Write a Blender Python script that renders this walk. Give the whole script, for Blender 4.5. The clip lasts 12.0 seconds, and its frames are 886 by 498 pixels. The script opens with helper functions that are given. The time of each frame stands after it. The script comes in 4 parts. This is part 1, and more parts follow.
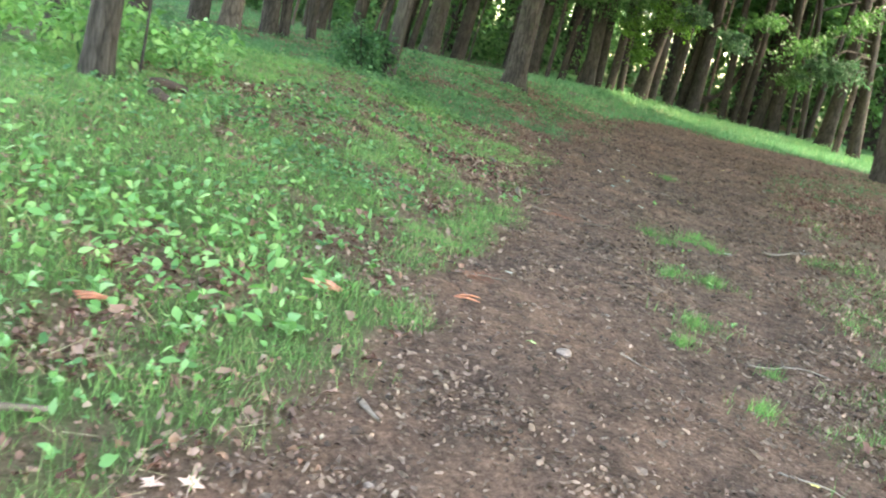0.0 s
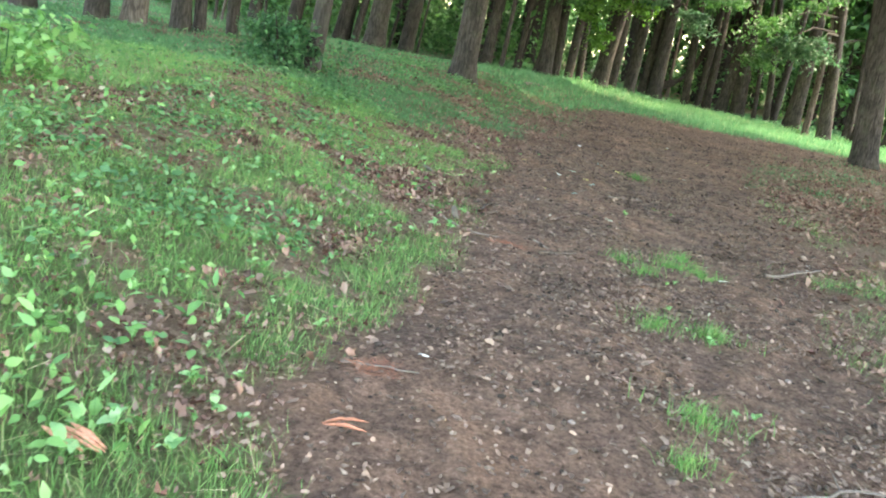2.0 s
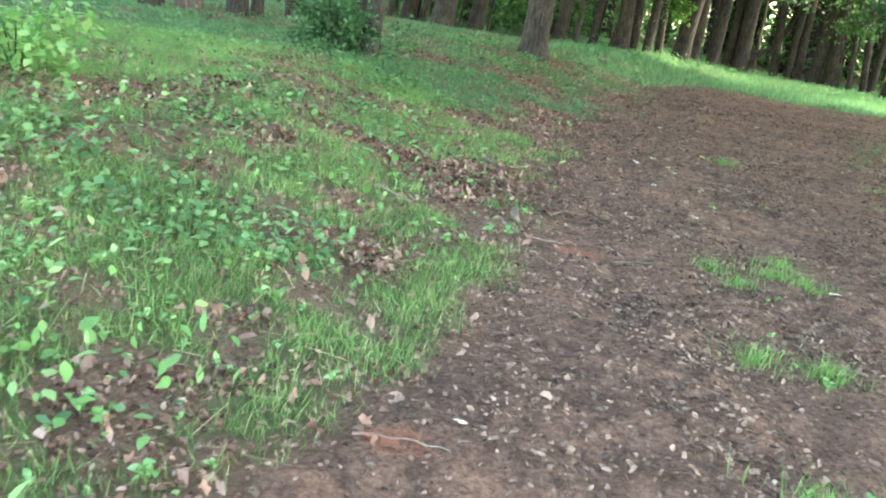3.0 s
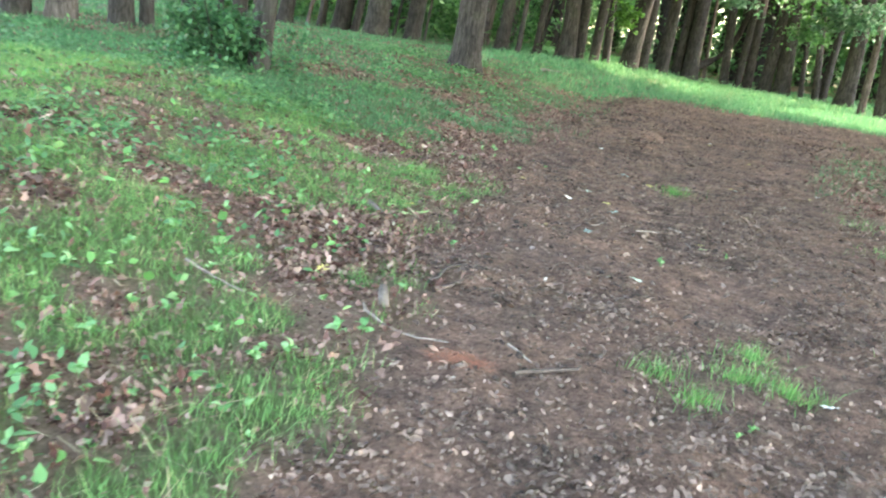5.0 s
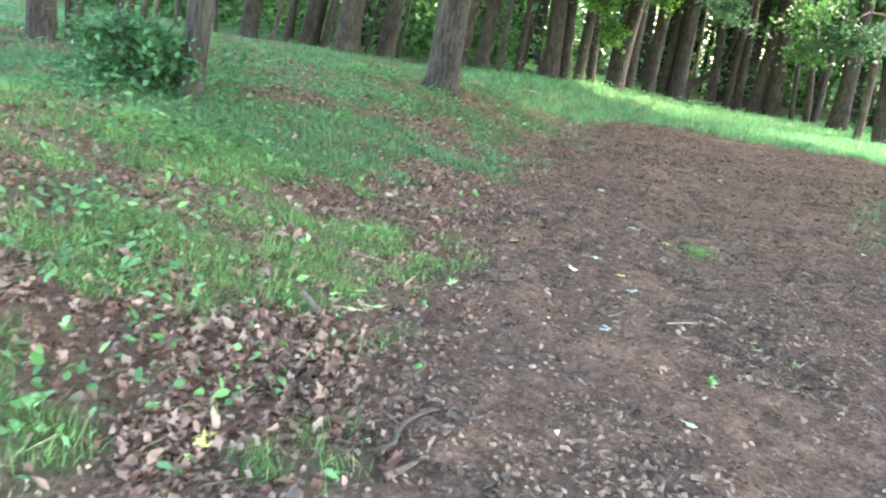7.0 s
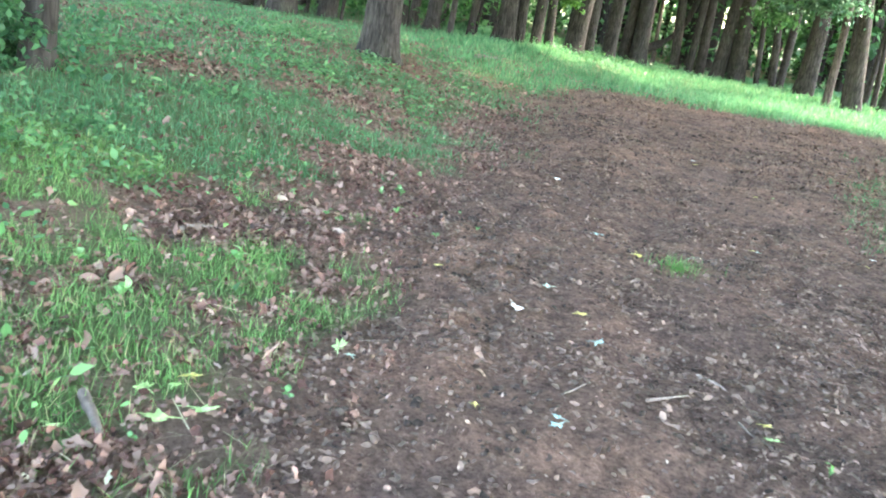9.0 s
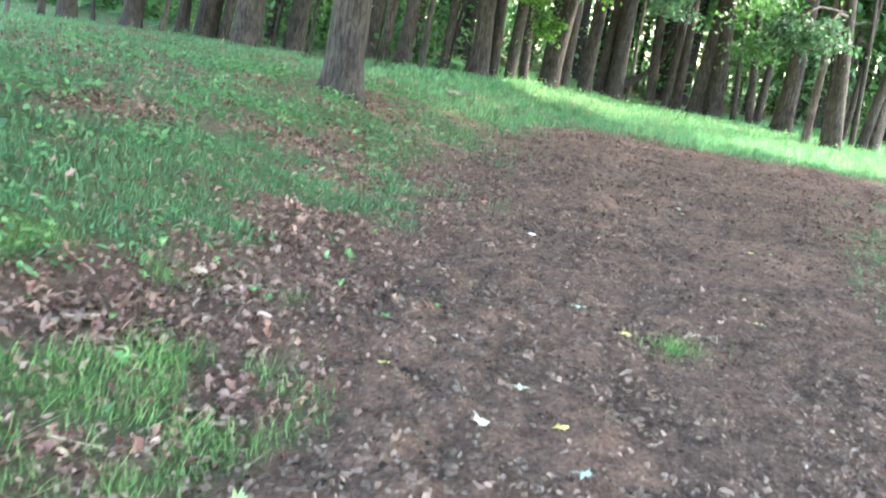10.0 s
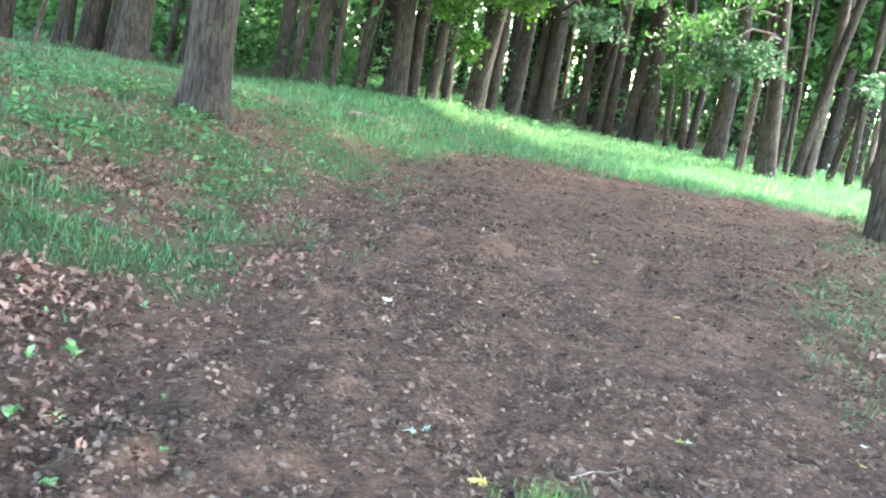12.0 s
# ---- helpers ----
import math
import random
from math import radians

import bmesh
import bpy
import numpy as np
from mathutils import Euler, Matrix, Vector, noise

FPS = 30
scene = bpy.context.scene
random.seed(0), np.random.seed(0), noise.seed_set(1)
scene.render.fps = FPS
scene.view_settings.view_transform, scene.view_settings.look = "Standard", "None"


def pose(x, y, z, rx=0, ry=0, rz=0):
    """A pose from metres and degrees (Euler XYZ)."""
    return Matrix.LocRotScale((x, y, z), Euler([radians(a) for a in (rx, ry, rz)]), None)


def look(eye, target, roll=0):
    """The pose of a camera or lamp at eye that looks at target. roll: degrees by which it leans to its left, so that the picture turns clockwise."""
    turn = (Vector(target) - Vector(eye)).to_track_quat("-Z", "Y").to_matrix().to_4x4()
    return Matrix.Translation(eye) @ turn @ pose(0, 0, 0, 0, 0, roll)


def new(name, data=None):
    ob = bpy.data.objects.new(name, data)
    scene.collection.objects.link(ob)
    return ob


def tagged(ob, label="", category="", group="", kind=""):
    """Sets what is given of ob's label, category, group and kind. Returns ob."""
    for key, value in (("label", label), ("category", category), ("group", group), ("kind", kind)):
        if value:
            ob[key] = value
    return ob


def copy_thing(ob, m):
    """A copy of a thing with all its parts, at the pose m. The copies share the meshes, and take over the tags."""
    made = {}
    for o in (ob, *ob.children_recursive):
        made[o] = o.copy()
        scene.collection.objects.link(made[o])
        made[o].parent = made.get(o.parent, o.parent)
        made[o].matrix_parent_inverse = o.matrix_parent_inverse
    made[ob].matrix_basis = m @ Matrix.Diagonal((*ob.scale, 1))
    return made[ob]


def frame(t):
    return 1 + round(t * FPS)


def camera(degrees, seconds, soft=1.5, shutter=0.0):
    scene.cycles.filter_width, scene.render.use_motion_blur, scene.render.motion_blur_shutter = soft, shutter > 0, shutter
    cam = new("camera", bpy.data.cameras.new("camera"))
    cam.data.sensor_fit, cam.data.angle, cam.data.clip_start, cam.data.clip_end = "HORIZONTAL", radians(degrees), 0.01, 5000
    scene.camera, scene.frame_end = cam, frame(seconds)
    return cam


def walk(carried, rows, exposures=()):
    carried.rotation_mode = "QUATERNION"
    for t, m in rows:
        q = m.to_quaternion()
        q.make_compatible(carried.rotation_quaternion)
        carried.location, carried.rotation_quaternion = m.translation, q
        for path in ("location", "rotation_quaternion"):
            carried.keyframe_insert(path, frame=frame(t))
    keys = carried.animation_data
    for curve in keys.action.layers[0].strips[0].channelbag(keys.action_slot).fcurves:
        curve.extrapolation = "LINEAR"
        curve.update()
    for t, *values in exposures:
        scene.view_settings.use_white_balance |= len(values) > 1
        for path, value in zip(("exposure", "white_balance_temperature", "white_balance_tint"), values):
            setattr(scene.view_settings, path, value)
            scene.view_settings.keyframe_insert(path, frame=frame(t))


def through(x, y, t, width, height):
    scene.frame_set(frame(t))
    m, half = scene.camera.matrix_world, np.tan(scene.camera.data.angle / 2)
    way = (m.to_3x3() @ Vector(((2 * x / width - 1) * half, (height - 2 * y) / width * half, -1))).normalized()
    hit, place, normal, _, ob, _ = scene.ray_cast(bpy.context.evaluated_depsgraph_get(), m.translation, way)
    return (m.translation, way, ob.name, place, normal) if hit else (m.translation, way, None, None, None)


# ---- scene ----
cam = camera(55.0, 12.0, soft=2.0, shutter=0.3)
PATH = [
    (0, (-1.962, -4.38, 1.588), (-1.865, -2.446, 1.086), 12.9),
    (0.5, (-1.835, -3.876, 1.568), (-1.654, -1.956, 1.036), 12.2),
    (1, (-1.682, -3.366, 1.586), (-1.458, -1.447, 1.068), 13.5),
    (1.5, (-1.6, -2.9, 1.59), (-1.432, -0.975, 1.073), 11.3),
    (2, (-1.537, -2.417, 1.54), (-1.363, -0.489, 1.039), 10.9),
    (2.5, (-1.437, -1.961, 1.522), (-1.375, -0.035, 0.987), 13.5),
    (3, (-1.362, -1.518, 1.546), (-1.358, 0.396, 0.968), 9.0),
    (3.2, (-1.313, -1.339, 1.53), (-1.258, 0.575, 0.952), 10.7),
    (4.8, (-0.876, 0.123, 1.494), (-0.825, 2.037, 0.917), 7.2),
    (5, (-0.807, 0.346, 1.541), (-0.711, 2.268, 0.999), 8.5),
    (5.5, (-0.799, 0.788, 1.472), (-0.656, 2.709, 0.934), 10.8),
    (6, (-0.801, 1.238, 1.486), (-0.655, 3.149, 0.914), 10.4),
    (6.5, (-0.719, 1.72, 1.534), (-0.642, 3.653, 1.023), 9.9),
    (7, (-0.714, 2.228, 1.548), (-0.571, 4.159, 1.046), 9.0),
    (7.5, (-0.585, 2.674, 1.514), (-0.32, 4.593, 1.018), 8.5),
    (7.7, (-0.514, 2.86, 1.551), (-0.266, 4.779, 1.042), 9.9),
    (9.3, (-0.273, 4.16, 1.527), (-0.036, 6.061, 0.954), 9.0),
    (9.5, (-0.239, 4.363, 1.516), (-0.009, 6.27, 0.959), 8.9),
    (10, (-0.101, 4.846, 1.559), (0.189, 6.762, 1.067), 9.6),
    (10.5, (0.129, 5.254, 1.579), (0.342, 7.208, 1.213), 9.4),
    (11, (0.337, 5.747, 1.587), (0.687, 7.68, 1.211), 7.3),
    (11.5, (0.589, 6.202, 1.509), (1.058, 8.112, 1.146), 9.5),
    (12, (0.848, 6.592, 1.514), (1.264, 8.503, 1.097), 10.4),
]
walk(cam, [(t, look(e, g, r)) for t, e, g, r in PATH], [(0, 3.92, 9300, 10.5), (3, 4.18, 8700, 12), (6, 4.48, 8000, 13.5), (12, 4.72, 7300, 15)])

# ---- light ----
SUN = Vector((0.60, 0.16, 0.78)).normalized()   # towards the sun
w = bpy.data.worlds.new("sky")
scene.world = w
w.use_nodes = True
wn = w.node_tree
sky = wn.nodes.new("ShaderNodeTexSky")
sky.sky_type = "NISHITA"
sky.sun_disc = False
sky.sun_elevation = math.asin(SUN.z)
sky.sun_rotation = math.atan2(SUN.x, SUN.y)
wn.nodes["Background"].inputs["Strength"].default_value = 0.15
wn.links.new(sky.outputs[0], wn.nodes["Background"].inputs[0])
sun = new("sun", bpy.data.lights.new("sun", "SUN"))
sun.data.energy, sun.data.angle, sun.data.color = 1.5, radians(2.0), (1.0, 0.97, 0.90)
sun.matrix_world = look((0, 0, 30), Vector((0, 0, 30)) - SUN)

# ---- numeric helpers ----
rng = np.random.default_rng(7)


def hash2(ix, iy, seed):
    h = (ix.astype(np.int64) * 374761393 + iy.astype(np.int64) * 668265263 + seed * 974634777) & 0xFFFFFFFF
    h = ((h ^ (h >> 13)) * 1274126177) & 0xFFFFFFFF
    return ((h ^ (h >> 16)) & 0xFFFF) / 65535.0


def vnoise(x, y, size, seed=0):
    """Smooth noise from 0 to 1 with blobs of about that size."""
    x, y = np.asarray(x, float) / size, np.asarray(y, float) / size
    ix, iy = np.floor(x), np.floor(y)
    fx, fy = x - ix, y - iy
    fx, fy = fx * fx * (3 - 2 * fx), fy * fy * (3 - 2 * fy)
    a, b = hash2(ix, iy, seed), hash2(ix + 1, iy, seed)
    c, d = hash2(ix, iy + 1, seed), hash2(ix + 1, iy + 1, seed)
    return (a * (1 - fx) + b * fx) * (1 - fy) + (c * (1 - fx) + d * fx) * fy


def smooth(v, lo, hi):
    s = np.clip((np.asarray(v, float) - lo) / (hi - lo), 0, 1)
    return s * s * (3 - 2 * s)


EDGE_Y = [-30, -3, -1.2, 0, 2, 3.6, 4.5, 6.5, 8.4, 10.9, 13, 16.3, 21, 26, 60]
EDGE_L = [-7, -2.85, -2.08, -1.82, -1.3, -0.82, -0.66, -0.42, -0.15, 0.5, 1.25, 2.4, 4.1, 6.5, 20]
EDGE_R = [-3, -0.3, 0.5, 0.95, 1.6, 2.1, 2.5, 3.3, 3.9, 4.5, 5.5, 8.0, 12.0, 16, 40]


def bank(x, y):
    """Metres to the left of the trodden path's edge."""
    return np.interp(y, EDGE_Y, EDGE_L) - x


def height(x, y):
    x, y = np.asarray(x, float), np.asarray(y, float)
    u = bank(x, y)
    z = 0.50 * smooth(u, 0.0, 3.8) * (1 - 0.2 * smooth(y, 20, 30)) - 0.03 * smooth(-u, 1.0, 2.0) * smooth(u, -4, -2)
    z = z + 0.10 * smooth(y, 9, 16) * smooth(-u, -1, 1) * (1 - smooth(y, 22, 30))
    near = 1 - smooth(np.hypot(x, y - 8), 25, 40)
    # soil churned up by feet, roughest along the path's foot
    churn = trodden(x, y) * (1 + 1.3 * np.exp(-((u + 0.45) / 0.4) ** 2) * smooth(y, 6, 9)) * (1 - smooth(y, 14, 22))
    z = z + churn * (0.040 * (vnoise(x, y, 0.24, 6) - 0.5) + 0.034 * (vnoise(x, y, 0.12, 7) - 0.5))
    z = z + near * (0.05 * (vnoise(x, y, 1.3, 3) - 0.5) + 0.035 * (vnoise(x, y, 0.35, 4) - 0.5))
    return z + (1 - near) * 0.5 * (vnoise(x, y, 30, 5) - 0.5) * smooth(np.hypot(x, y), 60, 120)


def trodden(x, y):
    """1 on the bare path, 0 on the grass."""
    x, y = np.asarray(x, float), np.asarray(y, float)
    wob = 0.5 * (vnoise(x, y, 0.9, 11) - 0.5) + 0.35 * (vnoise(x, y, 0.3, 12) - 0.5)
    far = smooth(y, 10, 14)
    left = smooth(-bank(x, y) + wob * (1 + 1.5 * far), -0.25 - 0.6 * far, 0.2 + 0.5 * far)
    right = smooth(np.interp(y, EDGE_Y, EDGE_R) - x + 1.6 * wob, -0.4, 0.4)
    end = 1 - smooth(y + 0.40 * (x - 6) + 1.8 * wob, 20.9, 22.4)
    return left * right * end


# tufts of grass down the middle of the path: x, y, radius
TUFTS = [(0.11, -0.21, 0.11), (0.42, 0.46, 0.07), (-0.1, 0.67, 0.10), (0.12, 1.15, 0.17), (0.63, 2.42, 0.17), (0.28, 2.5, 0.14), (0.62, 3.88, 0.12), (0.50, 4.12, 0.11), (1.16, 4.12, 0.14),
         (0.95, 4.25, 0.17), (1.12, 4.55, 0.12), (2.05, 9.36, 0.15)]
# thick grass on the bank, first along the start, then further on
SWARD = [(-2.62, -1.46, 0.22), (-2.43, -1.26, 0.27), (-1.97, 0.06, 0.15), (-1.76, 0.36, 0.14), (-4.2, 0.61, 0.5), (-1.56, 1.62, 0.18), (-3.75, 1.74, 0.6), (-1.47, 2.37, 0.18), (-1.28, 2.72, 0.36), (-3.03, 2.8, 0.6),
         (-1.04, 3.27, 0.14), (-2.06, 3.47, 0.2), (-1.02, 3.54, 0.26), (-1.66, 3.71, 0.26), (-1.45, 4.08, 0.2), (-1.04, 4.86, 0.14), (-2.32, 5.03, 0.4), (-3.0, 5.5, 0.5)]
SWARD_FAR = [(-2.04, 6.15, 0.32), (-2.05, 6.96, 0.42), (-1.16, 7.03, 0.26), (-1.23, 7.2, 0.3), (-0.69, 7.8, 0.13), (-0.65, 8.4, 0.2), (-0.72, 10.4, 0.28), (-2.05, 10.6, 0.55), (0.17, 11.75, 0.2),
             (-0.4, 12.0, 0.36), (0.53, 12.15, 0.28), (0.92, 12.98, 0.18), (0.47, 14.4, 0.45), (0.75, 15.4, 0.75), (-0.2, 15.6, 0.5), (1.63, 16.7, 0.6), (-1.51, 17.5, 0.75), (1.66, 17.6, 0.8), (1.33, 19.85, 0.8), (2.43, 19.9, 0.95)]
# sparse grass along the path's other side
VERGE = [(2.04, 2.41, 0.26), (2.25, 3.28, 0.22), (2.8, 4.4, 0.32), (4.2, 10.58, 0.15), (5.74, 11.13, 0.6), (4.86, 11.85, 0.15), (5.62, 12.44, 0.5), (6.5, 12.6, 0.5), (6.62, 13.62, 0.25), (7.91, 14.2, 0.8), (7.11, 16.1, 0.35), (9.25, 17.4, 0.5)]
# bare spots where dead leaves lie thick
LITTER = [(-3.16, -1.4, 0.17), (-2.41, 1.0, 0.2), (-2.23, 1.25, 0.23), (-2.18, 1.86, 0.2), (-1.72, 3.01, 0.22), (-3.79, 4.58, 0.4), (-1.32, 4.8, 0.24), (-2.67, 4.81, 0.2), (-0.87, 5.5, 0.25), (-1.35, 5.75, 0.3), (-1.1, 6.0, 0.45), (-3.43, 6.23, 0.3)]
LITTER_FAR = [(-1.29, 7.6, 0.16), (-1.02, 8.57, 0.36), (-0.72, 8.8, 0.45), (-0.6, 9.34, 0.3), (-0.23, 10.54, 0.26), (-0.16, 11.05, 0.3), (-1.9, 12.6, 0.55), (0.31, 12.76, 0.15), (-0.4, 13.4, 0.5), (-0.83, 13.5, 0.3), (1.07, 19.1, 0.4), (2.17, 20.2, 0.5)]
# low dark leafy weeds
LEAFY = [(-2.8, 2.7, 0.42), (-2.36, 2.83, 0.46), (-3.76, 3.15, 0.4), (-3.17, 4.67, 0.42), (-3.12, 6.33, 0.5), (-2.33, 7.0, 0.4), (-2.66, 8.58, 0.36), (-1.76, 9.04, 0.4), (-2.2, 9.1, 0.5), (-2.07, 9.66, 0.3), (-3.78, 10.06, 0.5), (-1.49, 11.87, 0.3),
         (-2.72, 12.82, 0.6), (-1.0, 14.45, 0.5), (-0.17, 16.76, 0.45), (-1.41, 18.06, 0.65), (0.35, 18.92, 0.35)]


def patchy(x, y, spots):
    """1 inside the patches, with ragged rims, 0 well outside."""
    rag = 0.55 * (vnoise(x, y, 0.28, 91) - 0.5) + 0.5 * (vnoise(x, y, 0.11, 92) - 0.5)
    g = np.zeros(np.shape(x))
    for px, py, rad in spots:
        g = np.maximum(g, 1 - smooth(np.hypot(x - px, y - py) / rad + rag, 0.55, 1.25))
    return g


def grassy(x, y):
    """How thick the grass stands, 0 to 1."""
    x, y = np.asarray(x, float), np.asarray(y, float)
    u = bank(x, y)
    patch = 0.40 * vnoise(x, y, 1.1, 21) + 0.33 * vnoise(x, y, 0.4, 22) + 0.27 * vnoise(x, y, 0.15, 24)
    g = 0.85 * smooth(patch + 0.15 * (1 - smooth(y, 1.8, 4.4)) + 0.11 * smooth(u, 0.9, 2.4), 0.42, 0.66)
    g = np.maximum(g, 0.22 * smooth(u, 1.5, 4.0))
    g = g * (1 - 0.65 * patchy(x, y, LITTER + LITTER_FAR))
    g = np.maximum(g, 0.84 * patchy(x, y, SWARD + SWARD_FAR))
    g = np.maximum(g, (0.10 + 0.72 * smooth(vnoise(x, y, 1.5, 23) + 0.25 * (vnoise(x, y, 0.4, 26) - 0.5), 0.36, 0.58)) * smooth(y, 16, 20)) * (1 - trodden(x, y))
    # thin on the far side of the path, under the trees
    g = g * (1 - 0.75 * smooth(x - np.interp(y, EDGE_Y, EDGE_R), -0.3, 0.6) * (1 - smooth(y, 18, 21)))
    g = np.maximum(g, 0.38 * patchy(x, y, VERGE))
    for tx, ty, rad in TUFTS:
        g = np.maximum(g, 0.7 * (1 - smooth(np.hypot(x - tx, y - ty), 0.35 * rad, rad)))
    return g


def clearing(x, y):
    """The sunlit opening in the woods."""
    side = y + 0.28 * (x - 6) + 1.2 * (vnoise(x, y, 2.2, 31) - 0.5)
    return (side > 21.7) & (y < 38.5) & (x > np.maximum(8.2 - 0.72 * (y - 22.7), 3.6) + 1.5 * (vnoise(x, y, 1.6, 32) - 0.5)) & (x < 30)


def mesh_from(name, verts, faces, smooth_shade=False):
    """A mesh from arrays of corners and of faces with the same number of corners each."""
    verts, faces = np.asarray(verts, np.float32), np.asarray(faces, np.int32)
    me = bpy.data.meshes.new(name)
    n, k = faces.shape
    me.vertices.add(len(verts))
    me.vertices.foreach_set("co", verts.ravel())
    me.loops.add(n * k)
    me.loops.foreach_set("vertex_index", faces.ravel())
    me.polygons.add(n)
    me.polygons.foreach_set("loop_start", np.arange(0, n * k, k, dtype=np.int32))
    me.polygons.foreach_set("use_smooth", np.full(n, smooth_shade))
    me.update(calc_edges=True)
    return me


def scatter(name, shape, faces, place, scale, yaw, pitch, roll, mat):
    """One mesh with a copy of a small shape at every place, turned by roll, pitch, then yaw (radians)."""
    shape, faces = np.asarray(shape, float), np.asarray(faces)
    n, v = len(place), len(shape)
    p = shape[None] * np.broadcast_to(np.asarray(scale, float).reshape(n, 1, -1), (n, 1, np.asarray(scale).reshape(n, -1).shape[1]))
    cr, sr, cp, sp, cy, sy = (f(a)[:, None] for a in (roll, pitch, yaw) for f in (np.cos, np.sin))
    x, y, z = p[..., 0], p[..., 1], p[..., 2]
    x, z = cr * x + sr * z, -sr * x + cr * z
    y, z = cp * y - sp * z, sp * y + cp * z
    x, y = cy * x - sy * y, sy * x + cy * y
    verts = np.stack([x, y, z], -1) + place[:, None]
    f = (faces[None] + (np.arange(n) * v)[:, None, None]).reshape(-1, faces.shape[1])
    me = mesh_from(name, verts.reshape(-1, 3), f, True)
    me.materials.append(mat)
    return me


def part(name, bm, material, parent, label=""):
    me = bpy.data.meshes.new(name)
    bm.to_mesh(me)
    bm.free()
    return mesh_part(name, me, material, parent, label)


def mesh_part(name, me, material, parent, label=""):
    if material and not me.materials:
        me.materials.append(material)
    ob = new(name, me)
    ob.parent = parent
    if label:
        tagged(ob, label)
    return ob


def thing(name, label, category, m=None, group="", kind=""):
    ob = new(name)
    ob.empty_display_size = 0.1
    if m is not None:
        ob.matrix_world = m
    return tagged(ob, label, category, group, kind)


# ---- materials ----
def material(name, rough=0.8):
    m = bpy.data.materials.new(name)
    m.use_nodes = True
    nt = m.node_tree
    b = nt.nodes["Principled BSDF"]
    b.inputs["Roughness"].default_value = rough
    return m, nt, b


def node(nt, kind, **values):
    n = nt.nodes.new(kind)
    for key, v in values.items():
        n.inputs[key.replace("_", " ")].default_value = v
    return n


def ramp(nt, source, stops):
    r = nt.nodes.new("ShaderNodeValToRGB")
    els = r.color_ramp.elements
    els[0].position, els[0].color = stops[0][0], (*stops[0][1], 1)
    els[1].position, els[1].color = stops[-1][0], (*stops[-1][1], 1)
    for pos, col in stops[1:-1]:
        e = els.new(pos)
        e.color = (*col, 1)
    nt.links.new(source, r.inputs[0])
    return r.outputs[0]


def mix(nt, fac, a, b, mode="MIX"):
    n = nt.nodes.new("ShaderNodeMix")
    n.data_type, n.blend_type = "RGBA", mode
    for sock, v in ((n.inputs[0], fac), (n.inputs[6], a), (n.inputs[7], b)):
        if isinstance(v, (int, float)):
            sock.default_value = v
        elif isinstance(v, tuple):
            sock.default_value = (*v, 1)
        else:
            nt.links.new(v, sock)
    return n.outputs[2]


def bump(nt, b, source, strength, distance):
    n = node(nt, "ShaderNodeBump", Strength=strength, Distance=distance)
    nt.links.new(source, n.inputs["Height"])
    nt.links.new(n.outputs[0], b.inputs["Normal"])


def position(nt):
    return nt.nodes.new("ShaderNodeNewGeometry").outputs["Position"]


def noise_tex(nt, vec, scale, detail=4.0, rough=0.6):
    n = node(nt, "ShaderNodeTexNoise", Scale=scale, Detail=detail, Roughness=rough)
    if vec is not None:
        nt.links.new(vec, n.inputs["Vector"])
    return n.outputs["Fac"]


def leafy(name, stops, rough=0.55, through=0.4, tint=(1.3, 1.35, 0.6), clods=0.0):
    """Leaves: each takes its own green; part of the light shines through."""
    m, nt, b = material(name, rough)
    geo = nt.nodes.new("ShaderNodeNewGeometry")
    col = ramp(nt, geo.outputs["Random Per Island"], stops)
    col = mix(nt, 0.6, col, ramp(nt, noise_tex(nt, geo.outputs["Position"], 2.6), [(0.32, (0.50, 0.54, 0.50)), (0.68, (1.4, 1.35, 1.3))]), "MULTIPLY")
    if clods:
        col = mix(nt, clods, col, ramp(nt, noise_tex(nt, geo.outputs["Position"], 9.0, 5.0, 0.65), [(0.38, (0.28, 0.27, 0.28)), (0.50, (1.0, 1.0, 1.0)), (0.64, (1.55, 1.48, 1.42))]), "MULTIPLY")
    nt.links.new(col, b.inputs["Base Color"])
    b.inputs["Specular IOR Level"].default_value = 0.3
    if through:
        t = nt.nodes.new("ShaderNodeBsdfTranslucent")
        nt.links.new(mix(nt, 1.0, col, tint, "MULTIPLY"), t.inputs[0])
        s = nt.nodes.new("ShaderNodeMixShader")
        s.inputs[0].default_value = through
        nt.links.new(b.outputs[0], s.inputs[1])
        nt.links.new(t.outputs[0], s.inputs[2])
        nt.links.new(s.outputs[0], nt.nodes["Material Output"].inputs[0])
    return m


GRASS = leafy("grass_blades", [(0, (0.08, 0.20, 0.068)), (0.4, (0.145, 0.325, 0.11)), (0.72, (0.215, 0.42, 0.15)), (0.88, (0.26, 0.41, 0.16)), (1, (0.46, 0.42, 0.24))], tint=(1.05, 1.25, 0.95))
# bluer copy of GRASS: the sunlit strip's minty look is put into its colour
MINT_GRASS = leafy("minty_grass_blades", [(0, (0.05, 0.155, 0.07)), (0.5, (0.088, 0.24, 0.115)), (0.88, (0.14, 0.32, 0.165)), (1, (0.30, 0.34, 0.19))], tint=(0.95, 1.25, 1.0))
HERB = leafy("herb_leaves", [(0, (0.10, 0.27, 0.09)), (0.6, (0.18, 0.40, 0.15)), (1, (0.30, 0.50, 0.22))], 0.45, 0.35, (1.1, 1.25, 0.8))
COVER = leafy("low_cover_leaves", [(0, (0.055, 0.16, 0.07)), (0.5, (0.115, 0.27, 0.115)), (1, (0.20, 0.38, 0.17))], 0.5, 0.3, (1.0, 1.2, 0.9))
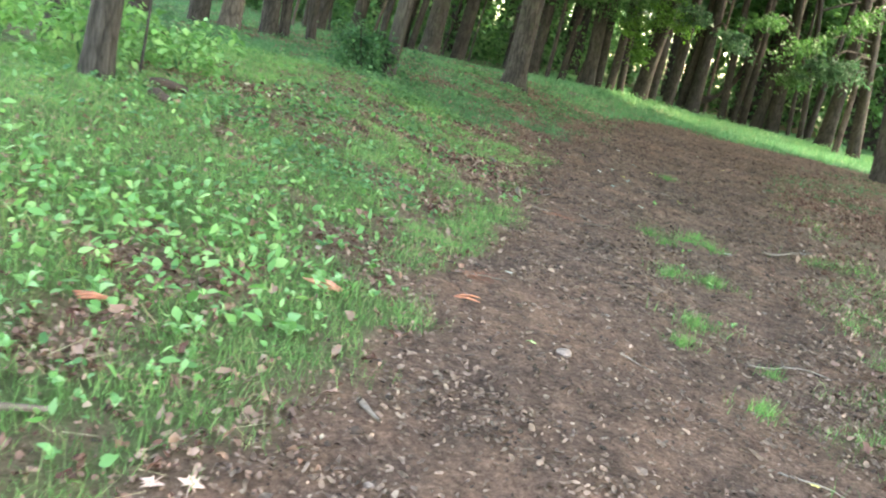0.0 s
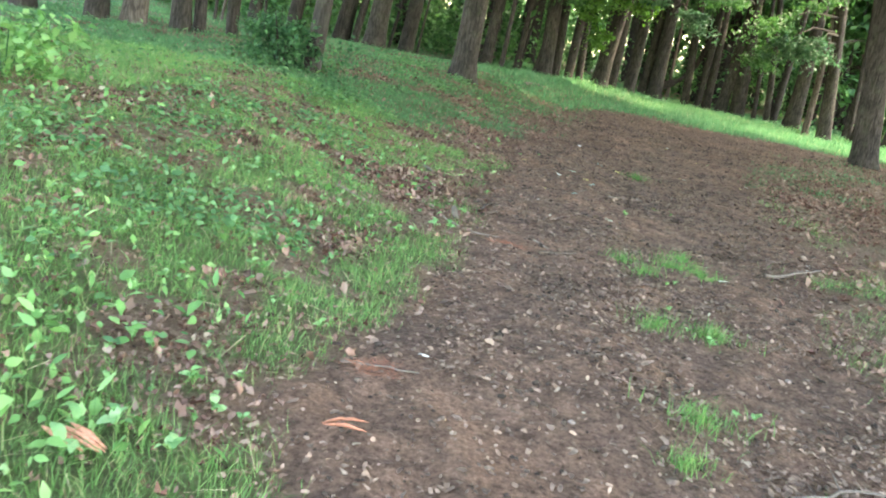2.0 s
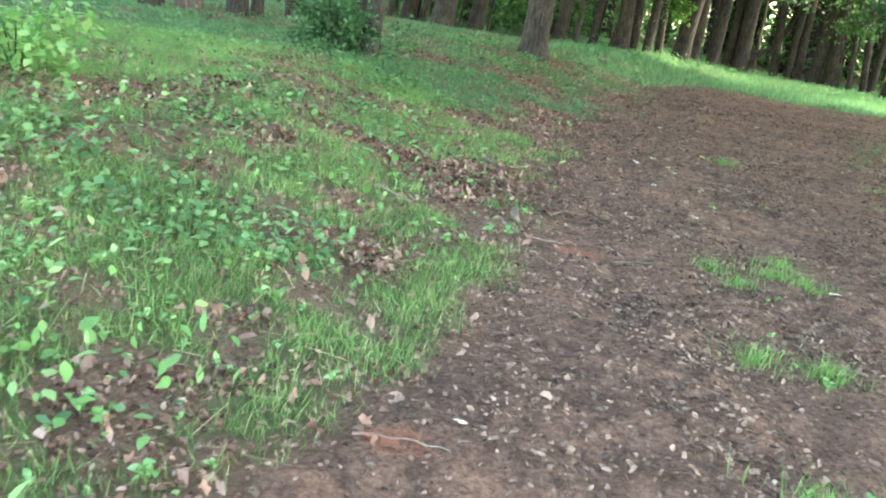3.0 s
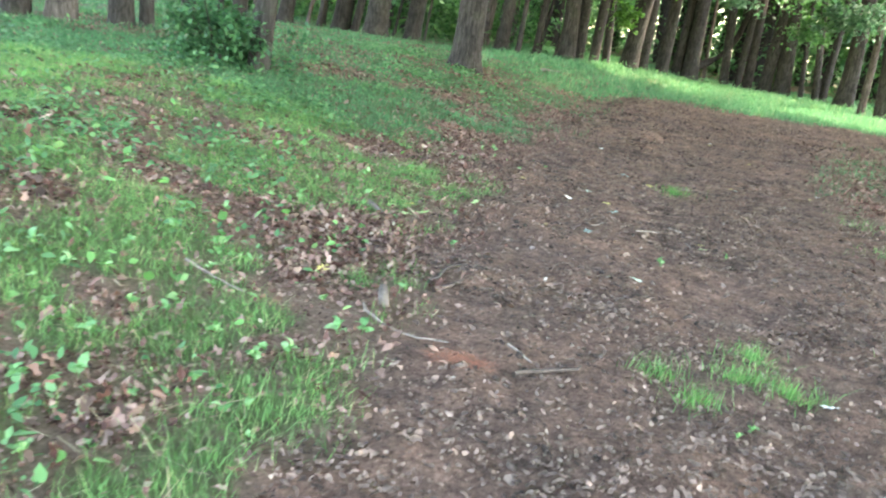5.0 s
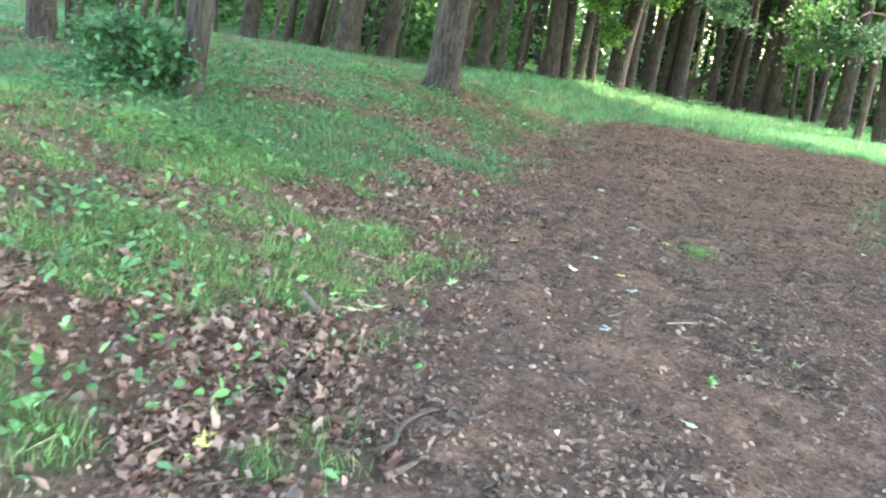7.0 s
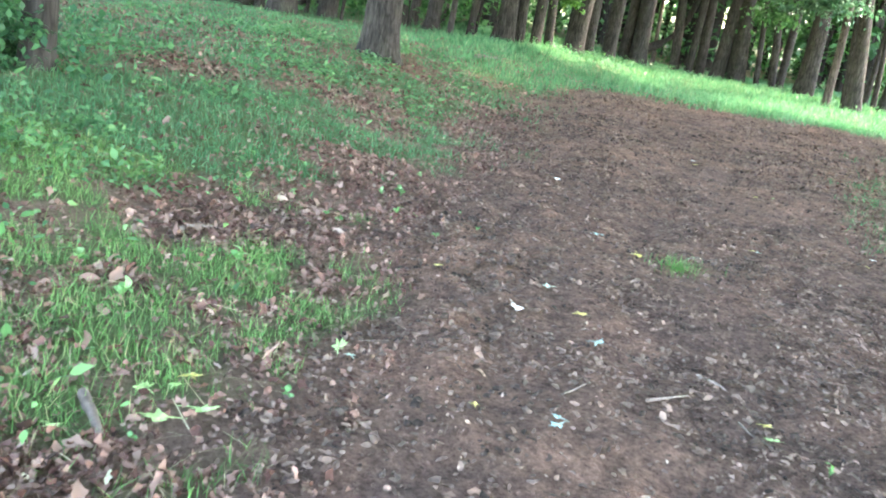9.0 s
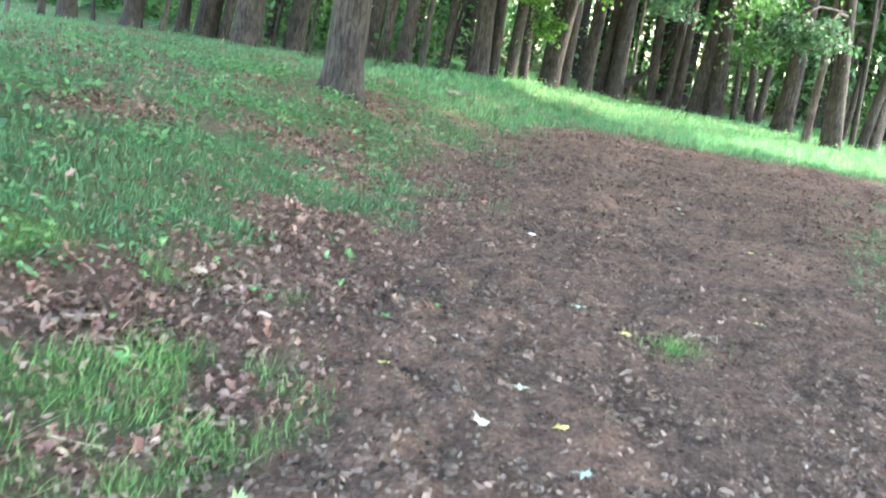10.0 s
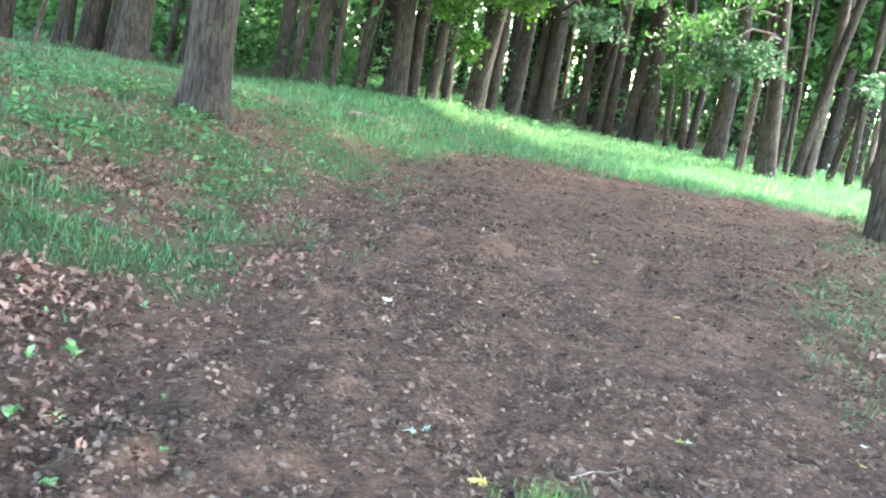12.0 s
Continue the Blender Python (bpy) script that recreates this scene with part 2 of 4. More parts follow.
CROWN = leafy("crown_leaves", [(0, (0.035, 0.11, 0.045)), (0.5, (0.07, 0.19, 0.075)), (1, (0.13, 0.29, 0.115))], 0.5, 0.45, (1.05, 1.25, 0.9))
BUSH = leafy("bush_leaves", [(0, (0.025, 0.09, 0.045)), (0.5, (0.05, 0.16, 0.07)), (1, (0.10, 0.25, 0.11))], 0.5, 0.3, (1.0, 1.2, 0.9))
DEAD = leafy("dead_leaves", [(0, (0.045, 0.027, 0.021)), (0.3, (0.13, 0.081, 0.062)), (0.7, (0.255, 0.165, 0.13)), (0.93, (0.37, 0.255, 0.203)), (0.99, (0.48, 0.37, 0.295)), (1, (0.60, 0.56, 0.40))], 0.85, 0.08, (1, 0.8, 0.6))
RUSSET = leafy("russet_leaves", [(0, (0.09, 0.04, 0.03)), (0.4, (0.23, 0.13, 0.105)), (0.8, (0.33, 0.21, 0.172)), (0.985, (0.39, 0.265, 0.22)), (1, (0.45, 0.33, 0.28))], 0.8, 0.10, (1, 0.7, 0.5))
MULCH = leafy("trodden_leaf_mulch", [(0, (0.085, 0.054, 0.043)), (0.35, (0.195, 0.132, 0.105)), (0.8, (0.285, 0.198, 0.159)), (0.985, (0.32, 0.23, 0.185)), (1, (0.38, 0.29, 0.23))], 0.9, 0.05, (1, 0.8, 0.6), 0.9)


def ground_material():
    m, nt, b = material("woodland_ground", 0.95)
    b.inputs["Specular IOR Level"].default_value = 0.15
    pos = position(nt)
    at = nt.nodes.new("ShaderNodeAttribute")
    at.attribute_name = "trodden"
    green = nt.nodes.new("ShaderNodeAttribute")
    green.attribute_name = "grassy"
    soil = ramp(nt, noise_tex(nt, pos, 38.0, 10.0, 0.8), [(0.33, (0.05, 0.031, 0.025)), (0.44, (0.17, 0.112, 0.088)), (0.55, (0.28, 0.188, 0.149)), (0.66, (0.385, 0.27, 0.217)), (0.78, (0.50, 0.385, 0.325))])
    soil = mix(nt, 0.75, soil, ramp(nt, noise_tex(nt, pos, 8.0, 6.0, 0.7), [(0.36, (0.46, 0.45, 0.45)), (0.64, (1.5, 1.40, 1.33))]), "MULTIPLY")
    soil = mix(nt, 0.6, soil, ramp(nt, noise_tex(nt, pos, 0.9), [(0.35, (0.62, 0.63, 0.67)), (0.65, (1.42, 1.27, 1.18))]), "MULTIPLY")
    litter = ramp(nt, noise_tex(nt, pos, 40.0, 8.0, 0.8), [(0.3, (0.07, 0.045, 0.032)), (0.5, (0.24, 0.16, 0.12)), (0.7, (0.40, 0.285, 0.225))])
    sward = ramp(nt, noise_tex(nt, pos, 14.0, 6.0, 0.7), [(0.3, (0.035, 0.065, 0.026)), (0.55, (0.09, 0.15, 0.06)), (0.75, (0.17, 0.23, 0.10))])
    col = mix(nt, green.outputs["Fac"], litter, sward)
    col = mix(nt, at.outputs["Fac"], col, soil)
    nt.links.new(col, b.inputs["Base Color"])
    bump(nt, b, noise_tex(nt, pos, 34.0, 9.0, 0.8), 1.0, 0.045)
    return m


def bark_material(name, dark, mid, light, moss=0.25):
    m, nt, b = material(name, 0.92)
    b.inputs["Specular IOR Level"].default_value = 0.15
    tc = nt.nodes.new("ShaderNodeTexCoord")
    mp = node(nt, "ShaderNodeMapping", Scale=(1, 1, 0.16))
    nt.links.new(tc.outputs["Object"], mp.inputs[0])
    ridges = noise_tex(nt, mp.outputs[0], 22.0, 6.0, 0.65)
    plates = node(nt, "ShaderNodeTexVoronoi", Scale=16.0)
    plates.feature = "DISTANCE_TO_EDGE"
    nt.links.new(mp.outputs[0], plates.inputs["Vector"])
    col = ramp(nt, ridges, [(0.32, dark), (0.5, mid), (0.72, light)])
    big = noise_tex(nt, tc.outputs["Object"], 1.7, 5.0)
    col = mix(nt, 0.7, col, ramp(nt, big, [(0.35, (0.6, 0.6, 0.62)), (0.65, (1.25, 1.2, 1.15))]), "MULTIPLY")
    crack = ramp(nt, plates.outputs["Distance"], [(0.0, (0.45, 0.43, 0.42)), (0.12, (1, 1, 1))])
    col = mix(nt, 0.8, col, crack, "MULTIPLY")
    green = ramp(nt, noise_tex(nt, tc.outputs["Object"], 3.1, 6.0), [(0.52, (0, 0, 0)), (0.75, (moss, moss, moss))])
    col = mix(nt, green, col, (0.10, 0.13, 0.07))
    nt.links.new(col, b.inputs["Base Color"])
    bump(nt, b, mix(nt, 0.5, ridges, plates.outputs["Distance"]), 1.0, 0.03)
    return m


GROUND = ground_material()
BARK = bark_material("grey_brown_bark", (0.018, 0.016, 0.0143), (0.048, 0.0428, 0.0386), (0.090, 0.0815, 0.074))
BARK_DARK = bark_material("dark_bark", (0.017, 0.0152, 0.0137), (0.050, 0.0455, 0.041), (0.098, 0.090, 0.082))
BARK_PALE = bark_material("pale_bark", (0.045, 0.038, 0.034), (0.11, 0.094, 0.083), (0.19, 0.167, 0.15), 0.15)

# ---- ground ----
def steps(lo, hi, fine, far, grow):
    inner = list(np.arange(lo, hi + 1e-6, fine))
    up, down, d = [inner[-1]], [inner[0]], fine
    while up[-1] < far:
        d *= grow
        up.append(up[-1] + d)
        down.append(down[-1] - d)
    return np.array(down[:0:-1] + inner + up[1:])


gx, gy = steps(-4.5, 7.5, 0.06, 900, 1.12), steps(-4.5, 23.5, 0.06, 900, 1.12)
GX, GY = np.meshgrid(gx, gy)
nx, ny = len(gx), len(gy)
idx = np.arange(nx * ny).reshape(ny, nx)
quads = np.stack([idx[:-1, :-1], idx[:-1, 1:], idx[1:, 1:], idx[1:, :-1]], -1).reshape(-1, 4)
me = mesh_from("ground", np.stack([GX, GY, height(GX, GY)], -1).reshape(-1, 3), quads, True)
for key, f in (("trodden", trodden), ("grassy", grassy)):
    me.attributes.new(key, "FLOAT", "POINT").data.foreach_set("value", f(GX, GY).ravel().astype(np.float32))
me.materials.append(GROUND)
ground = tagged(new("ground", me), "woodland floor with a trodden brown dirt path between grassy banks", "ground", kind="structure")

# ---- trees ----
def tube(points, radii, sides=14, flare=0.0, wobble=0.06, seed=0):
    """A tapered tube along points; flare spreads its foot into roots."""
    pts = [Vector(p) for p in points]
    r = np.random.default_rng(seed)
    ph = r.uniform(0, 6.28, 4)
    verts, faces = [], []
    for i, (p, rad) in enumerate(zip(pts, radii)):
        d = (pts[min(i + 1, len(pts) - 1)] - pts[max(i - 1, 0)]).normalized()
        a = d.orthogonal().normalized() if abs(d.z) < 0.9 else Vector((1, 0, 0))
        b = d.cross(a).normalized()
        a = b.cross(d).normalized()
        for k in range(sides):
            t = 2 * math.pi * k / sides
            q = rad * (1 + wobble * (math.sin(2 * t + ph[0] + 0.4 * i) + 0.7 * math.sin(3 * t + ph[1] - 0.3 * i) + 0.4 * math.sin(5 * t + ph[2])))
            if flare:
                fl = math.exp(-(p.z - pts[0].z) / (0.9 * flare + 0.02))
                q += flare * fl * (0.16 + 0.30 * max(0.0, math.sin(2.5 * t + ph[3])) ** 1.5)
            verts.append(p + (a * math.cos(t) + b * math.sin(t)) * q)
    n = len(pts)
    for i in range(n - 1):
        for k in range(sides):
            faces.append((i * sides + k, i * sides + (k + 1) % sides, (i + 1) * sides + (k + 1) % sides, (i + 1) * sides + k))
    return mesh_from("tube", [tuple(v) for v in verts], faces, True)


LEAF_V = [(0, 0, 0), (0.30, 0.45, 0.06), (0, 1.0, -0.08), (-0.30, 0.45, 0.06)]
LEAF_F = [(0, 1, 2, 3)]
LEAF6_V = [(0, 0, 0), (0.2, 0.22, 0.04), (0.26, 0.5, 0.05), (0, 1, -0.08), (-0.26, 0.5, 0.05), (-0.2, 0.22, 0.04), (0, 0.5, 0.0)]
LEAF6_F = [(0, 1, 2, 6), (2, 3, 4, 6), (4, 5, 0, 6)]


def leaf_cloud(centres, spread, per, size, seed, mat, droop=0.3, gap=False, origin=(0, 0, 0)):
    """Many leaves in uneven clumps round the centres."""
    r = np.random.default_rng(seed)
    centres = np.asarray(centres, float)
    c = np.repeat(centres, per, 0)
    n = len(c)
    off = r.normal(0, 1, (n, 3)) * np.asarray(spread) * r.uniform(0.5, 1.3, (len(centres), 1)).repeat(per, 0)
    off[:, 2] -= droop * (off[:, 0] ** 2 + off[:, 1] ** 2) / (np.mean(spread) * 2 + 0.01)
    p = c + off
    if gap:
        wp = p + np.asarray(origin)
        k = wp[:, 2] / SUN.z
        keep = ~clearing(wp[:, 0] - k * SUN.x, wp[:, 1] - k * SUN.y)
        p = p[keep]
        n = len(p)
        if not n:
            return None
    return scatter("crown", LEAF_V, LEAF_F, p, r.uniform(0.65, 1.35, n) * size, r.uniform(0, 6.28, n), r.normal(-0.35, 0.5, n), r.normal(0, 0.5, n), mat)


def tree(x, y, dia, lean=0.0, bark=None, label="", limbs=3, tall=15.0, crown=(7.0, 13.0, 3.2), seed=0, leaf=0.32, per=60, clumps=26, gap=True, fork=0.0, low=(), spread=(0.75, 0.75, 0.4)):
    r = np.random.default_rng(seed)
    bark = bark or BARK
    z0 = float(height(x, y)) - 0.06
    ob = thing("tree", label or "tall tree with grey-brown furrowed bark and a green leafy crown", "tree", pose(x, y, z0), "trees of the wood")
    d = Vector((x + 0.5, y + 4.0, 0)).normalized()
    side = Vector((d.y, -d.x, 0))
    bow = r.normal(0, 0.006)
    hs = [0, 0.06, 0.14, 0.28, 0.5, 0.9, 1.5, 2.4, 3.6, 5.0, 6.6, 8.5, 10.5, 13.0]
    hs = [h for h in hs if h < tall] + [tall]

    def axis(h):
        return side * (lean * h + bow * h * h) + d * (0.01 * h)

    pts = [axis(h) + Vector((0, 0, h)) for h in hs]
    rad = [0.5 * dia * (1 - 0.72 * h / (tall + 1.5)) for h in hs]
    mesh_part("trunk", tube(pts, rad, 18 if dia > 0.4 else 11, flare=0.5 * dia, seed=seed), bark, ob)
    tips = []
    if fork:
        s = 1 if seed % 2 else -1
        base = axis(fork) + Vector((0, 0, fork))
        mp = [base + side * (s * 0.13 * q * tall * 0.10) + Vector((0, 0, q * 0.75)) for q in (0, 0.8, 1.8, 3.5, 6, 9)]
        mesh_part("limb", tube(mp, [0.36 * dia, 0.32 * dia, 0.29 * dia, 0.25 * dia, 0.2 * dia, 0.1 * dia], 12, seed=seed + 5), bark, ob)
        tips.append(mp[-1])
    for k in range(limbs):
        h = r.uniform(crown[0] * 0.75, crown[1] * 0.85)
        base = axis(h) + Vector((0, 0, h))
        an = r.uniform(0, 6.28)
        ln = r.uniform(0.6, 1.0) * crown[2]
        out = Vector((math.cos(an), math.sin(an), 0))
        mp = [base + out * (ln * q) + Vector((0, 0, ln * (0.55 * q - 0.25 * q * q))) for q in (0, 0.25, 0.5, 0.75, 1)]
        mesh_part("limb", tube(mp, [0.16 * dia + 0.02, 0.13 * dia + 0.015, 0.1 * dia + 0.012, 0.06 * dia + 0.01, 0.012], 7, seed=seed + k), bark, ob)
        tips.append(mp[-1])
    cs = []
    for k in range(clumps):
        an, rr = r.uniform(0, 6.28), crown[2] * math.sqrt(r.uniform(0.03, 1))
        h = r.uniform(crown[0], crown[1])
        cs.append(axis(h) + Vector((math.cos(an) * rr, math.sin(an) * rr, h)))
    cs += tips
    me = leaf_cloud([tuple(c) for c in cs], spread, per, leaf, seed + 100, CROWN, gap=gap, origin=(x, y, z0))
    if me:
        mesh_part("crown", me, None, ob, "green leaves in loose clumps")
    # low boughs: (side offset, forward offset, height, size, leaves)
    for k, (sx, fy, h, sz, tone) in enumerate(low):
        tip = side * sx + d * fy + Vector((0, 0, h))
        h0 = h + 0.8
        base = axis(h0) + Vector((0, 0, h0))
        mid = base.lerp(tip, 0.5) + Vector((0, 0, 0.35))
        bough = mesh_part("bough", tube([base, base.lerp(mid, 0.6), mid, mid.lerp(tip, 0.6), tip], [0.05, 0.04, 0.03, 0.018, 0.006], 7, seed=seed + k), BARK_DARK, ob)
        q = [tuple(mid.lerp(tip, a) + Vector(r.normal(0, sz * 0.30, 3) * np.array((1, 1, 0.6)))) for a in np.linspace(0.55, 1.1, 8)]
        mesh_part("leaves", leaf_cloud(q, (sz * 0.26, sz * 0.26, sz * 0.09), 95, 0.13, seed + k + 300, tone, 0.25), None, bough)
    return ob


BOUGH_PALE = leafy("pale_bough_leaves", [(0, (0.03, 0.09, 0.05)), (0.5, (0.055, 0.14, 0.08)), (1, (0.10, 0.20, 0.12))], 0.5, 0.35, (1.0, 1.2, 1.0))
# lighter, yellower copy of the bough leaves, with sunlight put into the colour
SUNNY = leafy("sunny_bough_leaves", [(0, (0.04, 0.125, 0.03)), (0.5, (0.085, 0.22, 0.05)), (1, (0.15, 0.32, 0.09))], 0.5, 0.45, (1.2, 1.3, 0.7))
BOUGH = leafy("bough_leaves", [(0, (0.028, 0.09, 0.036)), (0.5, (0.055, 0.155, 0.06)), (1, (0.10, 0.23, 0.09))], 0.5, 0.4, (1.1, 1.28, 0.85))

near_trees = [
    # x, y, trunk width, lean
    (-0.05, 17.5, 0.60, 0.0), (-4.79, 2.9, 0.28, 0.05), (-2.85, 11.0, 0.27, 0.04), (10.05, 17.8, 0.60, -0.13),
]
tree(*near_trees[0], BARK, "broad tree with grey-brown ridged bark, rooted in the grass", tall=16, seed=1, crown=(9, 14.5, 6.0), clumps=95, leaf=0.5, spread=(1.1, 1.1, 0.5), limbs=5)
tree(*near_trees[1], BARK_DARK, "slim dark tree among tall weeds", seed=2, limbs=3, crown=(6, 11, 4))
tree(*near_trees[2], BARK_DARK, "dark tree standing in a green bush", seed=3, crown=(8.5, 13.5, 5.0), clumps=60, leaf=0.5, spread=(1.1, 1.1, 0.5))
tree(*near_trees[3], BARK, "broad grey tree beside the sunlit clearing", tall=16, seed=4, crown=(9, 15, 7.2), clumps=160, leaf=0.55, spread=(1.2, 1.2, 0.5), limbs=5)

left_bank = [(-6.2, 5.2, 0.22, 0.03), (-8.0, 12.9, 0.41, 0.08), (-7.0, 13.6, 0.40, 0.03), (-6.4, 13.8, 0.42, 0.03), (-5.7, 14.4, 0.38, -0.02), (-5.5, 15.0, 0.26, -0.02), (-5.0, 15.7, 0.24, -0.04)]
left_row = [(-6.9, 22.9, 0.10, 0.03), (-6.8, 23.3, 0.10, 0.1), (-6.7, 25.0, 0.17, 0.02), (-6.2, 25.1, 0.40, 0.06), (-6.1, 26.8, 0.12, -0.04), (-5.2, 26.7, 0.46, 0.10), (-4.6, 27.2, 0.13, 0.16), (-4.3, 27.7, 0.18, 0.12),
            (-4.4, 29.2, 0.28, 0.04), (-3.7, 28.1, 0.58, 0.12), (-3.2, 27.9, 0.26, 0.15), (-2.5, 26.6, 0.66, 0.07), (-2.0, 28.7, 0.12, 0.12), (-1.4, 28.3, 0.52, 0.08), (-1.0, 27.9, 0.09, 0.06)]
middle_row = [(0.7, 30.2, 0.38, 0.05), (1.1, 31.0, 0.30, 0.05), (1.6, 29.9, 0.46, 0.06), (2.0, 28.1, 0.18, 0.04), (2.8, 30.1, 0.26, 0.04), (3.0, 30.6, 0.13, 0.08), (3.6, 30.8, 0.17, 0.15), (3.9, 30.1, 0.56, -0.03), (4.4, 30.6, 0.33, -0.02),
              (5.1, 31.6, 0.37, 0.02), (5.7, 32.3, 0.32, -0.06), (6.7, 33.0, 0.63, 0.06), (7.7, 34.8, 0.38, 0.01), (8.8, 36.0, 0.52, 0.02), (9.9, 37.8, 0.47, 0.05), (10.4, 37.5, 0.70, 0.0)]
right_row = [(11.1, 37.6, 0.18, -0.05), (11.9, 37.3, 0.39, -0.09), (12.3, 36.8, 0.31, 0.03), (12.8, 37.0, 0.43, -0.01), (13.3, 36.4, 0.52, 0.05), (13.95, 36.1, 0.66, -0.04), (14.6, 35.6, 0.22, -0.12), (14.9, 34.9, 0.30, -0.12), (15.5, 35.6, 0.34, 0.01),
             (15.2, 33.1, 0.66, 0.0)]
right_end = [(14.1, 29.5, 0.27, 0.0), (14.5, 29.1, 0.23, -0.1), (14.2, 28.1, 0.45, -0.12), (17.1, 31.8, 0.20, -0.06), (16.6, 30.5, 0.36, 0.08), (17.2, 30.7, 0.36, -0.02), (18.2, 31.1, 0.25, 0.13), (18.6, 30.6, 0.27, -0.07),
             (18.9, 30.2, 0.25, 0.14), (19.4, 30.4, 0.42, -0.07), (21.0, 33.0, 0.25, -0.05), (19.0, 34.0, 0.30, 0.05), (22.5, 34.5, 0.30, 0.0), (17.8, 33.5, 0.22, 0.03)]
# unseen trees, added to shade the path and bank and to close the place behind
shade_trees = [(9.5, -3.0, 0.5, 0), (9.4, 3.0, 0.5, 0.0), (9.8, 8.5, 0.5, 0.0), (6.4, 6.3, 0.45, 0.0), (13.2, 14.5, 0.5, 0.0), (15.5, 6.0, 0.5, 0.0), (17.0, 19.5, 0.5, 0.0), (15, -1, 0.5, 0),
          (1.0, -13, 0.5, 0), (-13, 7, 0.5, 0)]
# low boughs that hang in front of the rows: side, ahead, height, size, leaves
boughs = {
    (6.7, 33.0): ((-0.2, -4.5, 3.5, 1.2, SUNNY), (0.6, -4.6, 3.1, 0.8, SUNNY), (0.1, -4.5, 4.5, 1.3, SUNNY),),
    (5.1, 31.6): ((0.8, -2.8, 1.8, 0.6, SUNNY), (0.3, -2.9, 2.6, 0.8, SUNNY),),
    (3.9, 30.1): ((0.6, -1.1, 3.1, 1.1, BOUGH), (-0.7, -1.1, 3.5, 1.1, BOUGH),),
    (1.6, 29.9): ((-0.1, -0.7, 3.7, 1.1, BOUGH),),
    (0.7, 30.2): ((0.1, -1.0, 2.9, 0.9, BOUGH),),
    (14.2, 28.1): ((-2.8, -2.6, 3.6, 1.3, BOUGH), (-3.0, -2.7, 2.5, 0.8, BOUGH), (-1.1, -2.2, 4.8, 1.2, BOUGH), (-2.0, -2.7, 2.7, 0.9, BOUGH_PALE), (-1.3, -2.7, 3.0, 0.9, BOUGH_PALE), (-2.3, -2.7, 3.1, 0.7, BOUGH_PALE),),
    (13.3, 36.4): ((-1.1, -9.8, 4.2, 1.1, BOUGH),),
    (-5.2, 26.7): ((-0.4, -0.6, 4.1, 1.2, BOUGH),),
    (-3.7, 28.1): ((0.1, -1.1, 4.5, 1.2, BOUGH),),
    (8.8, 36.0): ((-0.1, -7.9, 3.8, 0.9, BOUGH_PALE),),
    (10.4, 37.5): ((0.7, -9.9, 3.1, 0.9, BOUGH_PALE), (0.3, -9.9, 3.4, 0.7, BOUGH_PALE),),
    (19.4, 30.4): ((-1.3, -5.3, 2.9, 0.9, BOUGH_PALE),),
}
number = 10
for row, tall in ((left_bank, 14), (left_row, 14), (middle_row, 15), (right_row, 15), (right_end, 14), (shade_trees, 15)):
    for x, y, dia, lean in row:
        number += 1
        bark = (BARK_DARK, BARK_DARK, BARK, BARK_DARK, BARK_PALE)[number % 5] if dia < 0.6 else (BARK_DARK, BARK, BARK_DARK)[number % 3]
        slim = dia < 0.24
        # wide: the added shade trees; near the start their crowns are thinned for light
        wide = row is shade_trees
        thick = not slim and (row in (left_row, left_bank, right_row, right_end) or (row is middle_row and x < 5))
        size = (4.5, 8, 1.4) if slim else (9.0, 14.5, 5.9) if wide else (7.6, 13.5, 4.4) if thick else (6.2, 12.5, 2.9)
        ob = tree(x, y, dia, lean, bark, "slim dark sapling in the wood" if slim else "", limbs=1 if slim else 3, tall=9 if slim else tall, crown=size, seed=number,
                  clumps=10 if slim else (48 if y < 4 else 135) if wide else 75 if thick else 26, per=46 if thick else 60, fork=3.2 if dia > 0.6 and number % 2 else 0.0, leaf=0.6 if wide else 0.45 if thick else 0.3,
                  spread=(1.1, 1.1, 0.5) if wide or thick else (0.75, 0.75, 0.4), low=boughs.get((x, y), ()))
        if (x, y) == (10.4, 37.5):
            bent = [(0.25, 0, 0.7), (0.75, -0.05, 0.95), (1.25, -0.1, 1.35), (1.65, -0.1, 2.0), (1.9, -0.1, 2.9), (2.05, 0, 4.2), (2.3, 0, 6.0)]
            mesh_part("limb", tube(bent, [0.17, 0.16, 0.14, 0.12, 0.10, 0.07, 0.03], 10, seed=3), BARK_DARK, ob, "bent limb sweeping up from the trunk's foot")

# ---- woods behind ----
r = np.random.default_rng(77)
far_label = "far tree trunk in the dim wood"
spots = []
while len(spots) < 150:
    an, dist = r.uniform(radians(-34), radians(42)), r.uniform(42, 72)
    x, y = math.sin(an) * dist, math.cos(an) * dist
    if y < 43 - 0.3 * abs(x - 8):
        continue
    spots.append((x, y, r.uniform(0.2, 0.6), r.normal(0, 0.04)))
# extra trees on the left, added so their crowns shade the ground there
while len(spots) < 172:
    spots.append((r.uniform(-17, 2.5), r.uniform(31, 43), r.uniform(0.2, 0.5), r.normal(0, 0.04)))
protos = []
